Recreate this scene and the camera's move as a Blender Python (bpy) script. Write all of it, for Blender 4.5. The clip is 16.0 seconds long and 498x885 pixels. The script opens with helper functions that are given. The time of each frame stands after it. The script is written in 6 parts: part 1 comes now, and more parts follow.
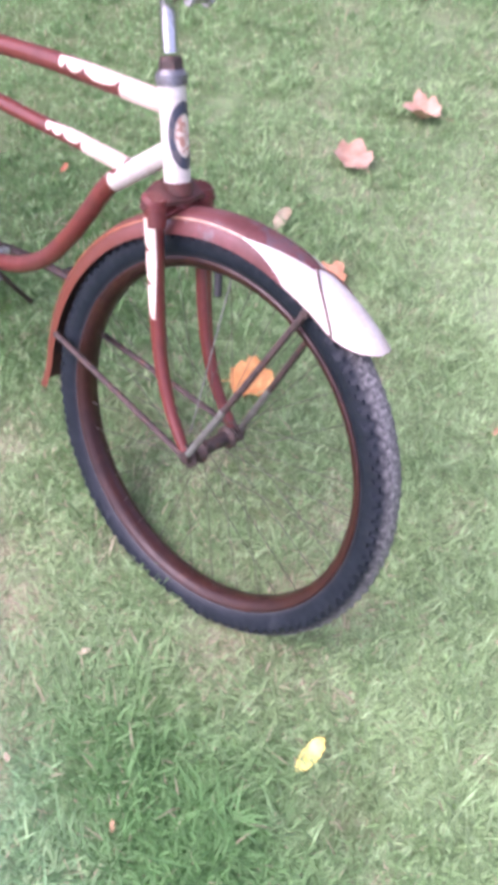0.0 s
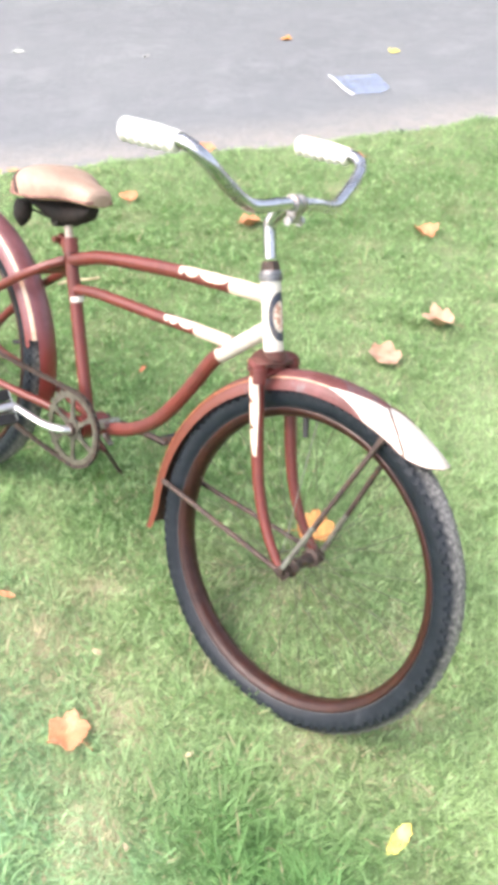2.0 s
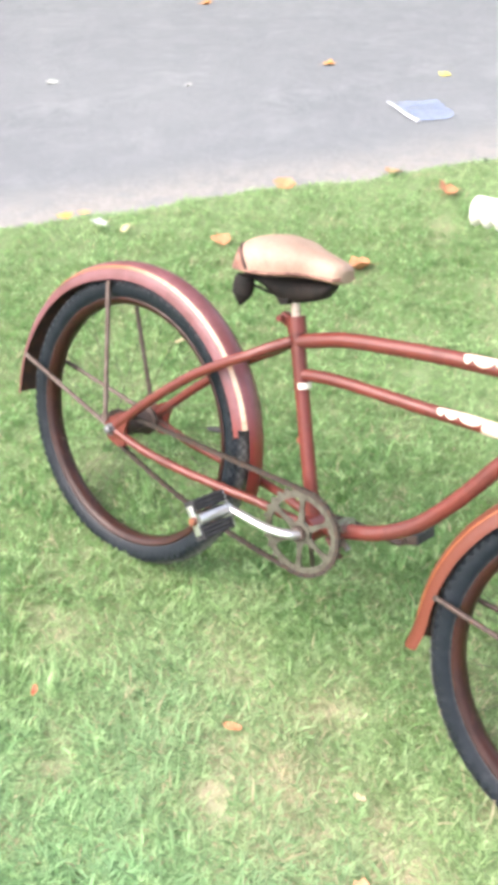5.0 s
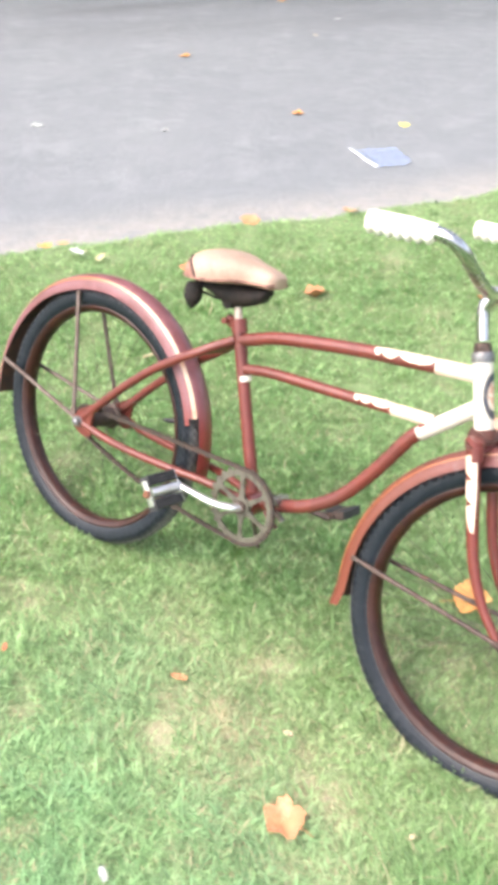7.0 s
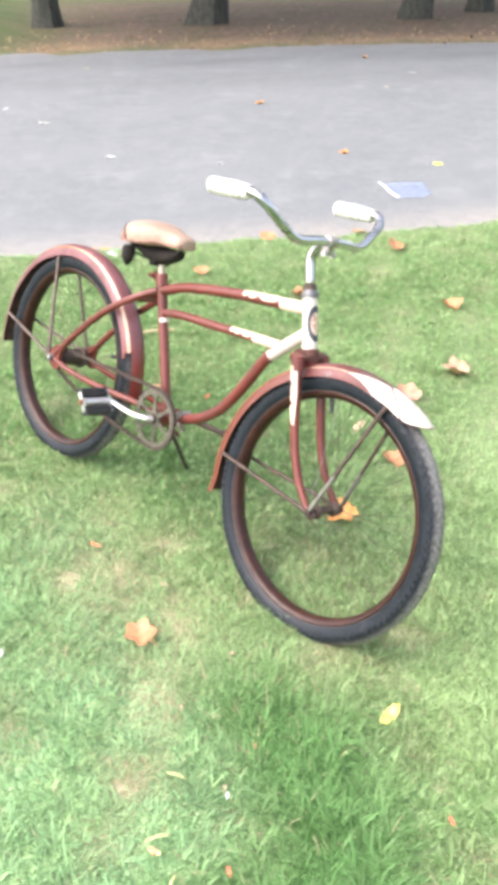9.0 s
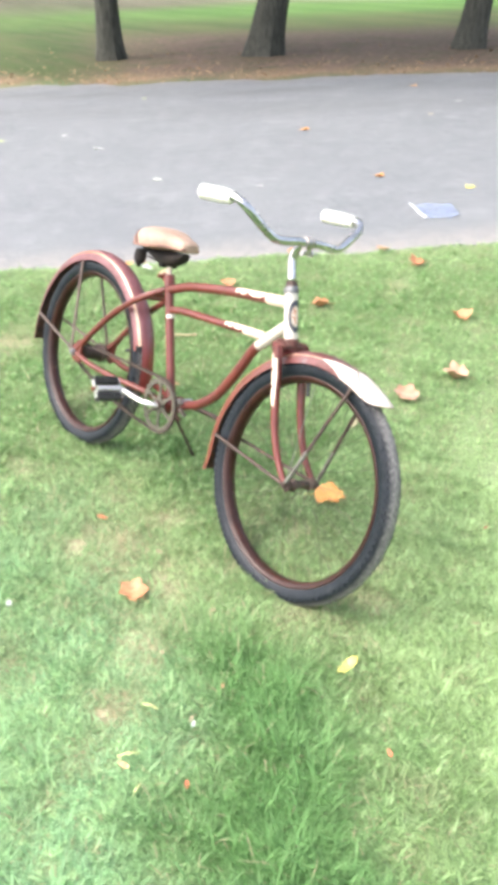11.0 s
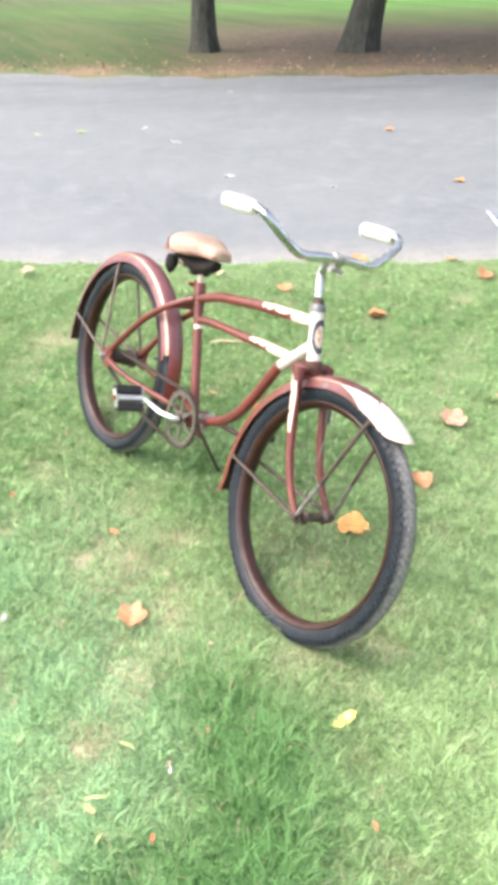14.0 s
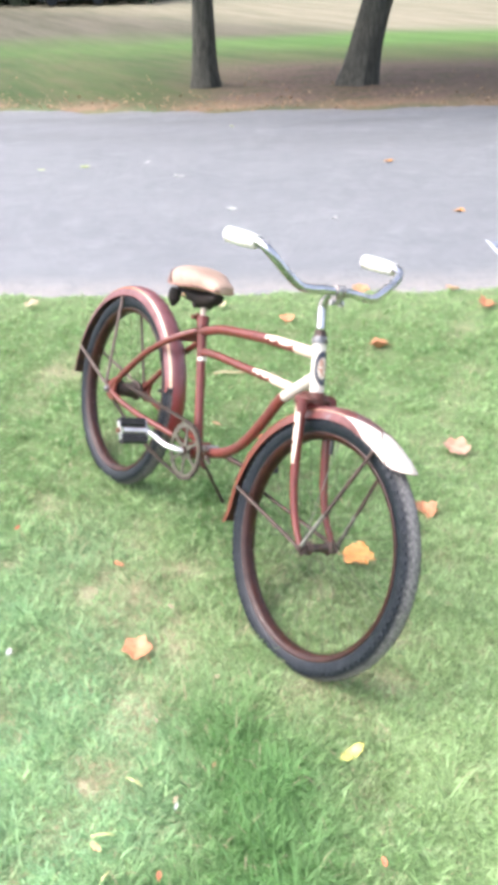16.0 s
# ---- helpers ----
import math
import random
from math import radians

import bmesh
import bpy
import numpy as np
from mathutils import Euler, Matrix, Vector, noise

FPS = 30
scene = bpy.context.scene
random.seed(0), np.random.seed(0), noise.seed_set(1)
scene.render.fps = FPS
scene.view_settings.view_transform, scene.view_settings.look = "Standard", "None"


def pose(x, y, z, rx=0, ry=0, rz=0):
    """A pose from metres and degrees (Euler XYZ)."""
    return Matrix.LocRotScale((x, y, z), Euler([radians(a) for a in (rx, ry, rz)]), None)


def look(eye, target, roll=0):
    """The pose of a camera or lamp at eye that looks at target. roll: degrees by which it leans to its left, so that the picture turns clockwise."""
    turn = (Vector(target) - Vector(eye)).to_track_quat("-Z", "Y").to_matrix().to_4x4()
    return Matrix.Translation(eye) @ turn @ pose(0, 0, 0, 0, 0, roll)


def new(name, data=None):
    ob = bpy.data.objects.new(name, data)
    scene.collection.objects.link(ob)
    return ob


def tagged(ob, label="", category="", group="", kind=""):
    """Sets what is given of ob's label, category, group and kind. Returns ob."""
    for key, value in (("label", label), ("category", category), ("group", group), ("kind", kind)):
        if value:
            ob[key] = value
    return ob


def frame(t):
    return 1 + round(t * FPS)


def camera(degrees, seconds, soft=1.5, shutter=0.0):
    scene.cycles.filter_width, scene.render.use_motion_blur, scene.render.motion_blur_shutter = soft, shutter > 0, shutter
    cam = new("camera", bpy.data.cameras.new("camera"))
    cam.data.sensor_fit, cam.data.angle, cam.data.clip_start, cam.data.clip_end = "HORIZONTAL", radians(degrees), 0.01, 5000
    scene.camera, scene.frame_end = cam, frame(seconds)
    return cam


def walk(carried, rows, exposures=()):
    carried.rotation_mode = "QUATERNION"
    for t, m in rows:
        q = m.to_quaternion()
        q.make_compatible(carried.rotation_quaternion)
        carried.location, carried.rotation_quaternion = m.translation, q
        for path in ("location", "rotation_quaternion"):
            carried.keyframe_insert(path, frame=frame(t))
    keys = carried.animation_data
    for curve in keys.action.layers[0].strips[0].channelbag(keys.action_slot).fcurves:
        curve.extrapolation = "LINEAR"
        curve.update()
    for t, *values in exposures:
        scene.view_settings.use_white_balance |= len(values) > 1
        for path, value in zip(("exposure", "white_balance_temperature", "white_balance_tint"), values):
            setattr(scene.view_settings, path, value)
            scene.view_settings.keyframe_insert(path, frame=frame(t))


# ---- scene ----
cam = camera(32.0, 16.0, soft=6.0, shutter=0.3)
PATH = [
    (0, (1.775, -0.141, 1.335), (0.797, 0.552, -0.265), -0.2),
    (0.5, (1.818, -0.229, 1.365), (0.707, 0.583, -0.086), -0.6),
    (1, (1.901, -0.33, 1.396), (0.656, 0.514, 0.078), -2.1),
    (1.5, (1.942, -0.395, 1.416), (0.673, 0.485, 0.144), -1.7),
    (2, (1.955, -0.436, 1.427), (0.667, 0.467, 0.192), -1.6),
    (2.5, (1.931, -0.477, 1.438), (0.65, 0.456, 0.218), -0.9),
    (3, (1.831, -0.57, 1.445), (0.574, 0.388, 0.219), -1.3),
    (3.5, (1.728, -0.659, 1.443), (0.473, 0.326, 0.236), -1.5),
    (4, (1.616, -0.697, 1.44), (0.319, 0.238, 0.238), -1.8),
    (4.2, (1.557, -0.686, 1.43), (0.238, 0.217, 0.228), -1.9),
    (6.3, (1.348, -0.738, 1.459), (0.213, 0.376, 0.245), -1.9),
    (6.5, (1.426, -0.755, 1.466), (0.213, 0.306, 0.282), -1.1),
    (7, (1.659, -0.804, 1.479), (0.38, 0.238, 0.347), -0.5),
    (7.5, (1.883, -0.869, 1.493), (0.599, 0.174, 0.37), 0.0),
    (8, (2.093, -0.86, 1.498), (0.731, 0.136, 0.424), -2.0),
    (8.5, (2.296, -0.795, 1.487), (0.865, 0.131, 0.441), -0.8),
    (9, (2.457, -0.755, 1.492), (0.991, 0.13, 0.459), -1.1),
    (9.2, (2.49, -0.754, 1.494), (1.003, 0.12, 0.483), -1.4),
    (11.3, (2.792, -0.705, 1.502), (1.222, 0.053, 0.521), -1.6),
    (11.5, (2.771, -0.678, 1.502), (1.193, 0.056, 0.517), -1.4),
    (12, (2.747, -0.609, 1.502), (1.155, 0.093, 0.516), -1.5),
    (12.5, (2.728, -0.554, 1.499), (1.116, 0.107, 0.517), -1.7),
    (13, (2.71, -0.521, 1.497), (1.088, 0.117, 0.516), -1.2),
    (13.5, (2.706, -0.504, 1.499), (1.076, 0.122, 0.524), -1.1),
    (14, (2.705, -0.506, 1.497), (1.077, 0.113, 0.513), -1.2),
    (14.5, (2.704, -0.507, 1.498), (1.075, 0.12, 0.521), -1.3),
    (15, (2.705, -0.502, 1.5), (1.056, 0.116, 0.552), -1.8),
    (15.5, (2.71, -0.503, 1.505), (1.041, 0.11, 0.589), -2.0),
    (16, (2.708, -0.505, 1.506), (1.048, 0.117, 0.581), -1.9),
]
EXPOSURES = [(0.0, 1.55, 5750, 43), (0.5, 1.65, 6100, 37), (1.0, 1.75, 6350, 25), (1.5, 1.83, 6450, 18), (3.0, 1.90, 6550, 14), (4.0, 1.92, 6550, 14), (9.2, 1.93, 6550, 14), (11.5, 1.93, 6500, 12), (14.8, 1.93, 6500, 12), (15.3, 1.9, 6250, 17), (16.0, 1.9, 6250, 17)]
walk(cam, [(t, look(eye, target, roll)) for t, eye, target, roll in PATH], EXPOSURES)


# ---- world and light: a bright, hazy sky with a soft high sun ----
world = bpy.data.worlds.new("sky")
scene.world = world
world.use_nodes = True
wn = world.node_tree
sky = wn.nodes.new("ShaderNodeTexSky")
sky.sky_type, sky.sun_disc = "NISHITA", False
sky.sun_elevation, sky.sun_rotation = radians(52), radians(200)
sky.air_density, sky.dust_density, sky.ozone_density = 1.0, 5.0, 1.0
veil = wn.nodes.new("ShaderNodeHueSaturation")  # thin cloud greys the blue
veil.inputs["Saturation"].default_value = 0.6
wn.links.new(sky.outputs["Color"], veil.inputs["Color"])
wn.links.new(veil.outputs["Color"], wn.nodes["Background"].inputs["Color"])
wn.nodes["Background"].inputs["Strength"].default_value = 0.15
sun_data = bpy.data.lights.new("sun", "SUN")
sun_data.energy, sun_data.angle, sun_data.color = 0.5, radians(70), (1.0, 0.95, 0.88)
sun = new("sun", sun_data)
sun.matrix_world = pose(0, 0, 20, 38, 0, 20)


# ---- materials ----
def mat(name, colour, second=None, rough=0.5, metal=0.0, scale=30.0, mix=(0.45, 0.65), bump=0.0, bump_scale=200.0, fine=0.12,
        third=None, third_scale=9.0, third_mix=(0.55, 0.68), island=0.0, rough2=None, coat=0.0, per_object=0.0, spec=0.5):
    """A procedural surface: base colour, patches of a second and a third colour, fine grain and relief."""
    m = bpy.data.materials.new(name)
    m.use_nodes = True
    nt = m.node_tree
    b = nt.nodes["Principled BSDF"]
    co = nt.nodes.new("ShaderNodeTexCoord").outputs["Object"]

    def noise_tex(sc, detail=5.0, r=0.6):
        n = nt.nodes.new("ShaderNodeTexNoise")
        n.inputs["Scale"].default_value, n.inputs["Detail"].default_value, n.inputs["Roughness"].default_value = sc, detail, r
        nt.links.new(co, n.inputs["Vector"])
        return n.outputs["Fac"]

    def ramp(fac, lo, hi):
        r = nt.nodes.new("ShaderNodeMapRange")
        r.inputs["From Min"].default_value, r.inputs["From Max"].default_value = lo, hi
        nt.links.new(fac, r.inputs["Value"])
        return r.outputs["Result"]

    def blend(fac, a, c, kind="MIX"):
        x = nt.nodes.new("ShaderNodeMix")
        x.data_type, x.blend_type = "RGBA", kind
        if isinstance(fac, float):
            x.inputs["Factor"].default_value = fac
        else:
            nt.links.new(fac, x.inputs["Factor"])
        for sock, v in (("A", a), ("B", c)):
            s = [i for i in x.inputs if i.name == sock and i.type == "RGBA"][0]
            if isinstance(v, tuple):
                s.default_value = (*v, 1)
            else:
                nt.links.new(v, s)
        return [o for o in x.outputs if o.type == "RGBA"][0]

    col = colour
    b.inputs["Roughness"].default_value, b.inputs["Metallic"].default_value = rough, metal
    b.inputs["Specular IOR Level"].default_value = spec
    b.inputs["Coat Weight"].default_value = coat
    if second:
        f2 = ramp(noise_tex(scale), *mix)
        col = blend(f2, col, second)
        if rough2 is not None:
            r2 = nt.nodes.new("ShaderNodeMapRange")
            r2.inputs["To Min"].default_value, r2.inputs["To Max"].default_value = rough, rough2
            nt.links.new(f2, r2.inputs["Value"])
            nt.links.new(r2.outputs["Result"], b.inputs["Roughness"])
    if third:
        col = blend(ramp(noise_tex(third_scale, 8.0, 0.7), *third_mix), col, third)
    if fine:
        g = nt.nodes.new("ShaderNodeMapRange")
        g.inputs["From Min"].default_value, g.inputs["From Max"].default_value = 0.3, 0.7
        g.inputs["To Min"].default_value, g.inputs["To Max"].default_value = 1 - fine, 1 + fine
        nt.links.new(noise_tex(scale * 9), g.inputs["Value"])
        v = nt.nodes.new("ShaderNodeCombineColor")
        for i in range(3):
            nt.links.new(g.outputs["Result"], v.inputs[i])
        col = blend(1.0, col, v.outputs["Color"], "MULTIPLY")
    for amount, node, sock in ((island, "ShaderNodeNewGeometry", "Random Per Island"), (per_object, "ShaderNodeObjectInfo", "Random")):
        if amount:
            hs = nt.nodes.new("ShaderNodeHueSaturation")
            rr = nt.nodes.new("ShaderNodeMapRange")
            rr.inputs["To Min"].default_value, rr.inputs["To Max"].default_value = 1 - amount, 1 + amount
            nt.links.new(nt.nodes.new(node).outputs[sock], rr.inputs["Value"])
            nt.links.new(rr.outputs["Result"], hs.inputs["Value"])
            if isinstance(col, tuple):
                hs.inputs["Color"].default_value = (*col, 1)
            else:
                nt.links.new(col, hs.inputs["Color"])
            col = hs.outputs["Color"]
    if isinstance(col, tuple):
        b.inputs["Base Color"].default_value = (*col, 1)
    else:
        nt.links.new(col, b.inputs["Base Color"])
    if bump:
        bp = nt.nodes.new("ShaderNodeBump")
        bp.inputs["Strength"].default_value, bp.inputs["Distance"].default_value = bump, 0.002
        nt.links.new(noise_tex(bump_scale), bp.inputs["Height"])
        nt.links.new(bp.outputs["Normal"], b.inputs["Normal"])
    return m


RED = mat("faded_red_paint", (0.138, 0.030, 0.022), (0.105, 0.025, 0.019), 0.36, spec=0.35, coat=0.3, scale=14, third=(0.13, 0.05, 0.03), third_scale=60, third_mix=(0.62, 0.7), bump=0.15, bump_scale=300, rough2=0.6)
FENDER_RED = mat("chalky_red_paint", (0.172, 0.062, 0.068), (0.125, 0.038, 0.038), 0.38, scale=9, coat=0.2, third=(0.10, 0.045, 0.03), third_scale=45, third_mix=(0.62, 0.72), bump=0.12, rough2=0.5)
# its sheltered lower front has kept a fresher red
nt = FENDER_RED.node_tree
bs = nt.nodes["Principled BSDF"]
old = bs.inputs["Base Color"].links[0].from_socket
sx = nt.nodes.new("ShaderNodeSeparateXYZ")
nt.links.new(nt.nodes.new("ShaderNodeTexCoord").outputs["Object"], sx.inputs[0])
fade = []
for axis, lo, hi in (("X", 0.26, 0.31), ("Z", 0.47, 0.40)):
    mr = nt.nodes.new("ShaderNodeMapRange")
    mr.inputs["From Min"].default_value, mr.inputs["From Max"].default_value = lo, hi
    nt.links.new(sx.outputs[axis], mr.inputs["Value"])
    fade.append(mr.outputs["Result"])
both = nt.nodes.new("ShaderNodeMath")
both.operation = "MULTIPLY"
nt.links.new(fade[0], both.inputs[0])
nt.links.new(fade[1], both.inputs[1])
mx = nt.nodes.new("ShaderNodeMix")
mx.data_type = "RGBA"
nt.links.new(both.outputs[0], mx.inputs["Factor"])
ca, cb = [k for k in mx.inputs if k.type == "RGBA"]
nt.links.new(old, ca)
cb.default_value = (0.17, 0.026, 0.02, 1)
nt.links.new([k for k in mx.outputs if k.type == "RGBA"][0], bs.inputs["Base Color"])
FRONT_RED = mat("sun_bleached_red", (0.145, 0.050, 0.048), (0.10, 0.030, 0.026), 0.38, spec=0.4, scale=13, coat=0.12, third=(0.15, 0.10, 0.10), third_scale=28, third_mix=(0.58, 0.68), bump=0.12, rough2=0.5)
# its rear half has bleached to orange
nt = FRONT_RED.node_tree
bs = nt.nodes["Principled BSDF"]
old = bs.inputs["Base Color"].links[0].from_socket
tc = nt.nodes.new("ShaderNodeTexCoord")
sx = nt.nodes.new("ShaderNodeSeparateXYZ")
nt.links.new(tc.outputs["Object"], sx.inputs[0])
nz = nt.nodes.new("ShaderNodeTexNoise")
nz.inputs["Scale"].default_value, nz.inputs["Detail"].default_value = 14, 6
nt.links.new(tc.outputs["Object"], nz.inputs["Vector"])
wv = nt.nodes.new("ShaderNodeMath")
wv.operation = "MULTIPLY_ADD"
wv.inputs[1].default_value = 0.16
nt.links.new(nz.outputs["Fac"], wv.inputs[0])
nt.links.new(sx.outputs["X"], wv.inputs[2])
mr = nt.nodes.new("ShaderNodeMapRange")
for key, val in (("From Min", 0.90), ("From Max", 1.14), ("To Min", 0.9), ("To Max", 0.0)):
    mr.inputs[key].default_value = val
nt.links.new(wv.outputs[0], mr.inputs["Value"])
mx = nt.nodes.new("ShaderNodeMix")
mx.data_type = "RGBA"
nt.links.new(mr.outputs["Result"], mx.inputs["Factor"])
ca, cb = [k for k in mx.inputs if k.type == "RGBA"]
nt.links.new(old, ca)
cb.default_value = (0.13, 0.034, 0.018, 1)
nt.links.new([k for k in mx.outputs if k.type == "RGBA"][0], bs.inputs["Base Color"])
WORN = mat("worn_bluish_primer", (0.10, 0.062, 0.066), (0.125, 0.05, 0.048), 0.5, scale=60, mix=(0.4, 0.6))
RUST_RED = mat("rusty_red_metal", (0.10, 0.033, 0.024), (0.06, 0.025, 0.017), 0.65, scale=40, bump=0.4, bump_scale=350)
INNER = mat("rusty_dark_underside", (0.05, 0.028, 0.022), (0.09, 0.04, 0.025), 0.85, scale=30, bump=0.3)
WHITE = mat("aged_cream_paint", (0.55, 0.52, 0.455), (0.50, 0.445, 0.365), 0.38, scale=25, third=(0.28, 0.13, 0.07), third_scale=70, third_mix=(0.68, 0.73), bump=0.1, rough2=0.5)
DART = mat("pinkish_cream_paint", (0.66, 0.53, 0.43), (0.58, 0.42, 0.32), 0.42, scale=45, third=(0.26, 0.09, 0.06), third_scale=85, third_mix=(0.64, 0.70), bump=0.1)


def pinstripe_paint(name, behind, ahead):
    """Cream line that has gone orange towards the back of its mudguard."""
    m = mat(name, (0.54, 0.40, 0.29), (0.42, 0.24, 0.15), 0.45, scale=50)
    nt = m.node_tree
    bs = nt.nodes["Principled BSDF"]
    old = bs.inputs["Base Color"].links[0].from_socket
    sx = nt.nodes.new("ShaderNodeSeparateXYZ")
    nt.links.new(nt.nodes.new("ShaderNodeTexCoord").outputs["Object"], sx.inputs[0])
    mr = nt.nodes.new("ShaderNodeMapRange")
    mr.inputs["From Min"].default_value, mr.inputs["From Max"].default_value = ahead, behind
    nt.links.new(sx.outputs["X"], mr.inputs["Value"])
    mx = nt.nodes.new("ShaderNodeMix")
    mx.data_type = "RGBA"
    nt.links.new(mr.outputs["Result"], mx.inputs["Factor"])
    ca, cb = [k for k in mx.inputs if k.type == "RGBA"]
    nt.links.new(old, ca)
    cb.default_value = (0.38, 0.14, 0.055, 1)
    nt.links.new([k for k in mx.outputs if k.type == "RGBA"][0], bs.inputs["Base Color"])
    return m


STRIPE = pinstripe_paint("front_pinstripe", 0.88, 1.06)
STRIPE_REAR = pinstripe_paint("rear_pinstripe", -0.06, 0.10)
TYRE = mat("black_rubber", (0.008, 0.012, 0.015), (0.014, 0.018, 0.022), 0.5, spec=0.24, scale=40, third=(0.05, 0.042, 0.043), third_scale=25, third_mix=(0.58, 0.75), bump=0.3)
TREAD = mat("dusty_rubber", (0.0085, 0.0125, 0.0172), (0.013, 0.018, 0.024), 0.45, spec=0.22, scale=40, third=(0.030, 0.035, 0.041), third_scale=25, third_mix=(0.58, 0.75), bump=0.3)
# pale road dust on the crown of the tread
nt = TREAD.node_tree
bs = nt.nodes["Principled BSDF"]
old = bs.inputs["Base Color"].links[0].from_socket
at = nt.nodes.new("ShaderNodeAttribute")
at.attribute_name = "dust"
nz = nt.nodes.new("ShaderNodeTexNoise")
nz.inputs["Scale"].default_value, nz.inputs["Detail"].default_value = 190, 6
nt.links.new(nt.nodes.new("ShaderNodeTexCoord").outputs["Object"], nz.inputs["Vector"])
mr = nt.nodes.new("ShaderNodeMapRange")
for key, val in (("From Min", 0.36), ("From Max", 0.64), ("To Min", 0.35), ("To Max", 1.25)):
    mr.inputs[key].default_value = val
nt.links.new(nz.outputs["Fac"], mr.inputs["Value"])
df = nt.nodes.new("ShaderNodeMath")
df.operation, df.use_clamp = "MULTIPLY", True
nt.links.new(at.outputs["Fac"], df.inputs[0])
nt.links.new(mr.outputs["Result"], df.inputs[1])
mx = nt.nodes.new("ShaderNodeMix")
mx.data_type = "RGBA"
nt.links.new(df.outputs[0], mx.inputs["Factor"])
ca, cb = [k for k in mx.inputs if k.type == "RGBA"]
nt.links.new(old, ca)
cb.default_value = (0.25, 0.24, 0.222, 1)
nt.links.new([k for k in mx.outputs if k.type == "RGBA"][0], bs.inputs["Base Color"])
RIM = mat("brown_rim_paint", (0.036, 0.013, 0.009), (0.024, 0.009, 0.007), 0.3, spec=0.32, scale=18, third=(0.055, 0.022, 0.014), third_scale=50, bump=0.2, rough2=0.5)
CHROME = mat("worn_chrome", (0.54, 0.54, 0.54), (0.36, 0.36, 0.36), 0.15, 1.0, scale=35, third=(0.25, 0.17, 0.12), third_scale=80, third_mix=(0.68, 0.74), rough2=0.32)
BRIGHT = mat("bright_chrome", (0.86, 0.86, 0.86), (0.75, 0.74, 0.72), 0.28, 0.9, scale=40, third=(0.35, 0.25, 0.18), third_scale=90, third_mix=(0.7, 0.76))
STEEL = mat("dull_steel", (0.42, 0.41, 0.40), (0.24, 0.19, 0.16), 0.4, 1.0, scale=50, bump=0.2)
RUSTY = mat("rusty_steel", (0.085, 0.06, 0.05), (0.045, 0.036, 0.032), 0.62, 0.5, scale=60, third=(0.17, 0.08, 0.045), third_scale=80, bump=0.4)
CHAIN = mat("oily_rusted_chain", (0.06, 0.05, 0.045), (0.11, 0.07, 0.05), 0.6, 0.6, scale=120, bump=0.3)
GRIP = mat("white_rubber_grip", (0.72, 0.71, 0.66), (0.66, 0.63, 0.55), 0.5, scale=40, fine=0.05, bump=0.1)
LEATHER = mat("tan_vinyl_saddle", (0.355, 0.250, 0.185), (0.31, 0.205, 0.15), 0.55, scale=22, third=(0.40, 0.29, 0.22), third_scale=12, bump=0.25, bump_scale=500)
TORN = mat("brown_torn_vinyl", (0.13, 0.055, 0.04), (0.30, 0.15, 0.11), 0.6, scale=45, mix=(0.42, 0.56), bump=0.4)
CREASE = mat("dark_brown_crease", (0.045, 0.02, 0.016), (0.09, 0.04, 0.03), 0.7, scale=60)
BLACK = mat("dark_saddle_steel", (0.014, 0.012, 0.011), (0.028, 0.02, 0.017), 0.75, 0.0, spec=0.25, scale=50, bump=0.2)
RUBBER = mat("black_pedal_rubber", (0.02, 0.02, 0.021), (0.038, 0.038, 0.038), 0.65, scale=60, bump=0.3)
NAVY = mat("dark_badge_blue", (0.035, 0.042, 0.06), (0.09, 0.08, 0.08), 0.45, scale=80)
BADGE = mat("faded_badge_red", (0.44, 0.22, 0.15), (0.66, 0.56, 0.44), 0.45, scale=70, mix=(0.48, 0.54))
AMBER = mat("rusty_amber_cap", (0.2, 0.075, 0.04), (0.11, 0.05, 0.03), 0.5, scale=60)
FOLIAGE = mat("tree_leaves", (0.05, 0.09, 0.022), (0.085, 0.12, 0.03), 0.6, scale=2, island=0.35)
SHADE_BELT = mat("shade_belt_foliage", (0.022, 0.035, 0.016), (0.04, 0.055, 0.024), 0.8, scale=1.5, island=0.4)
LEAF_ORANGE = mat("orange_dead_leaf", (0.60, 0.27, 0.075), (0.5, 0.21, 0.06), 0.6, scale=40, third=(0.7, 0.42, 0.14), third_scale=30, bump=0.4, per_object=0.15)
LEAF_TAN = mat("tan_dead_leaf", (0.55, 0.31, 0.17), (0.44, 0.22, 0.12), 0.6, scale=40, third=(0.62, 0.4, 0.23), third_scale=30, bump=0.4, per_object=0.15)
LEAF_YELLOW = mat("yellow_leaf", (0.75, 0.66, 0.16), (0.62, 0.48, 0.1), 0.55, scale=50, bump=0.3, per_object=0.1)
LEAF_PALE = mat("pale_dry_leaf", (0.44, 0.37, 0.23), (0.36, 0.28, 0.16), 0.6, scale=50, bump=0.3, per_object=0.15)
LEAF_PEACH = mat("peach_dead_leaf", (0.47, 0.215, 0.10), (0.39, 0.165, 0.075), 0.6, scale=40, third=(0.54, 0.29, 0.16), third_scale=30, bump=0.4)
LEAF_BLUSH = mat("pinkish_pale_leaf", (0.47, 0.305, 0.21), (0.39, 0.225, 0.14), 0.6, scale=40, third=(0.33, 0.17, 0.10), third_scale=30, bump=0.4, per_object=0.1)
LEAF_WHITE = mat("bleached_leaf", (0.46, 0.48, 0.44), (0.38, 0.40, 0.35), 0.6, scale=50, bump=0.3, per_object=0.1)
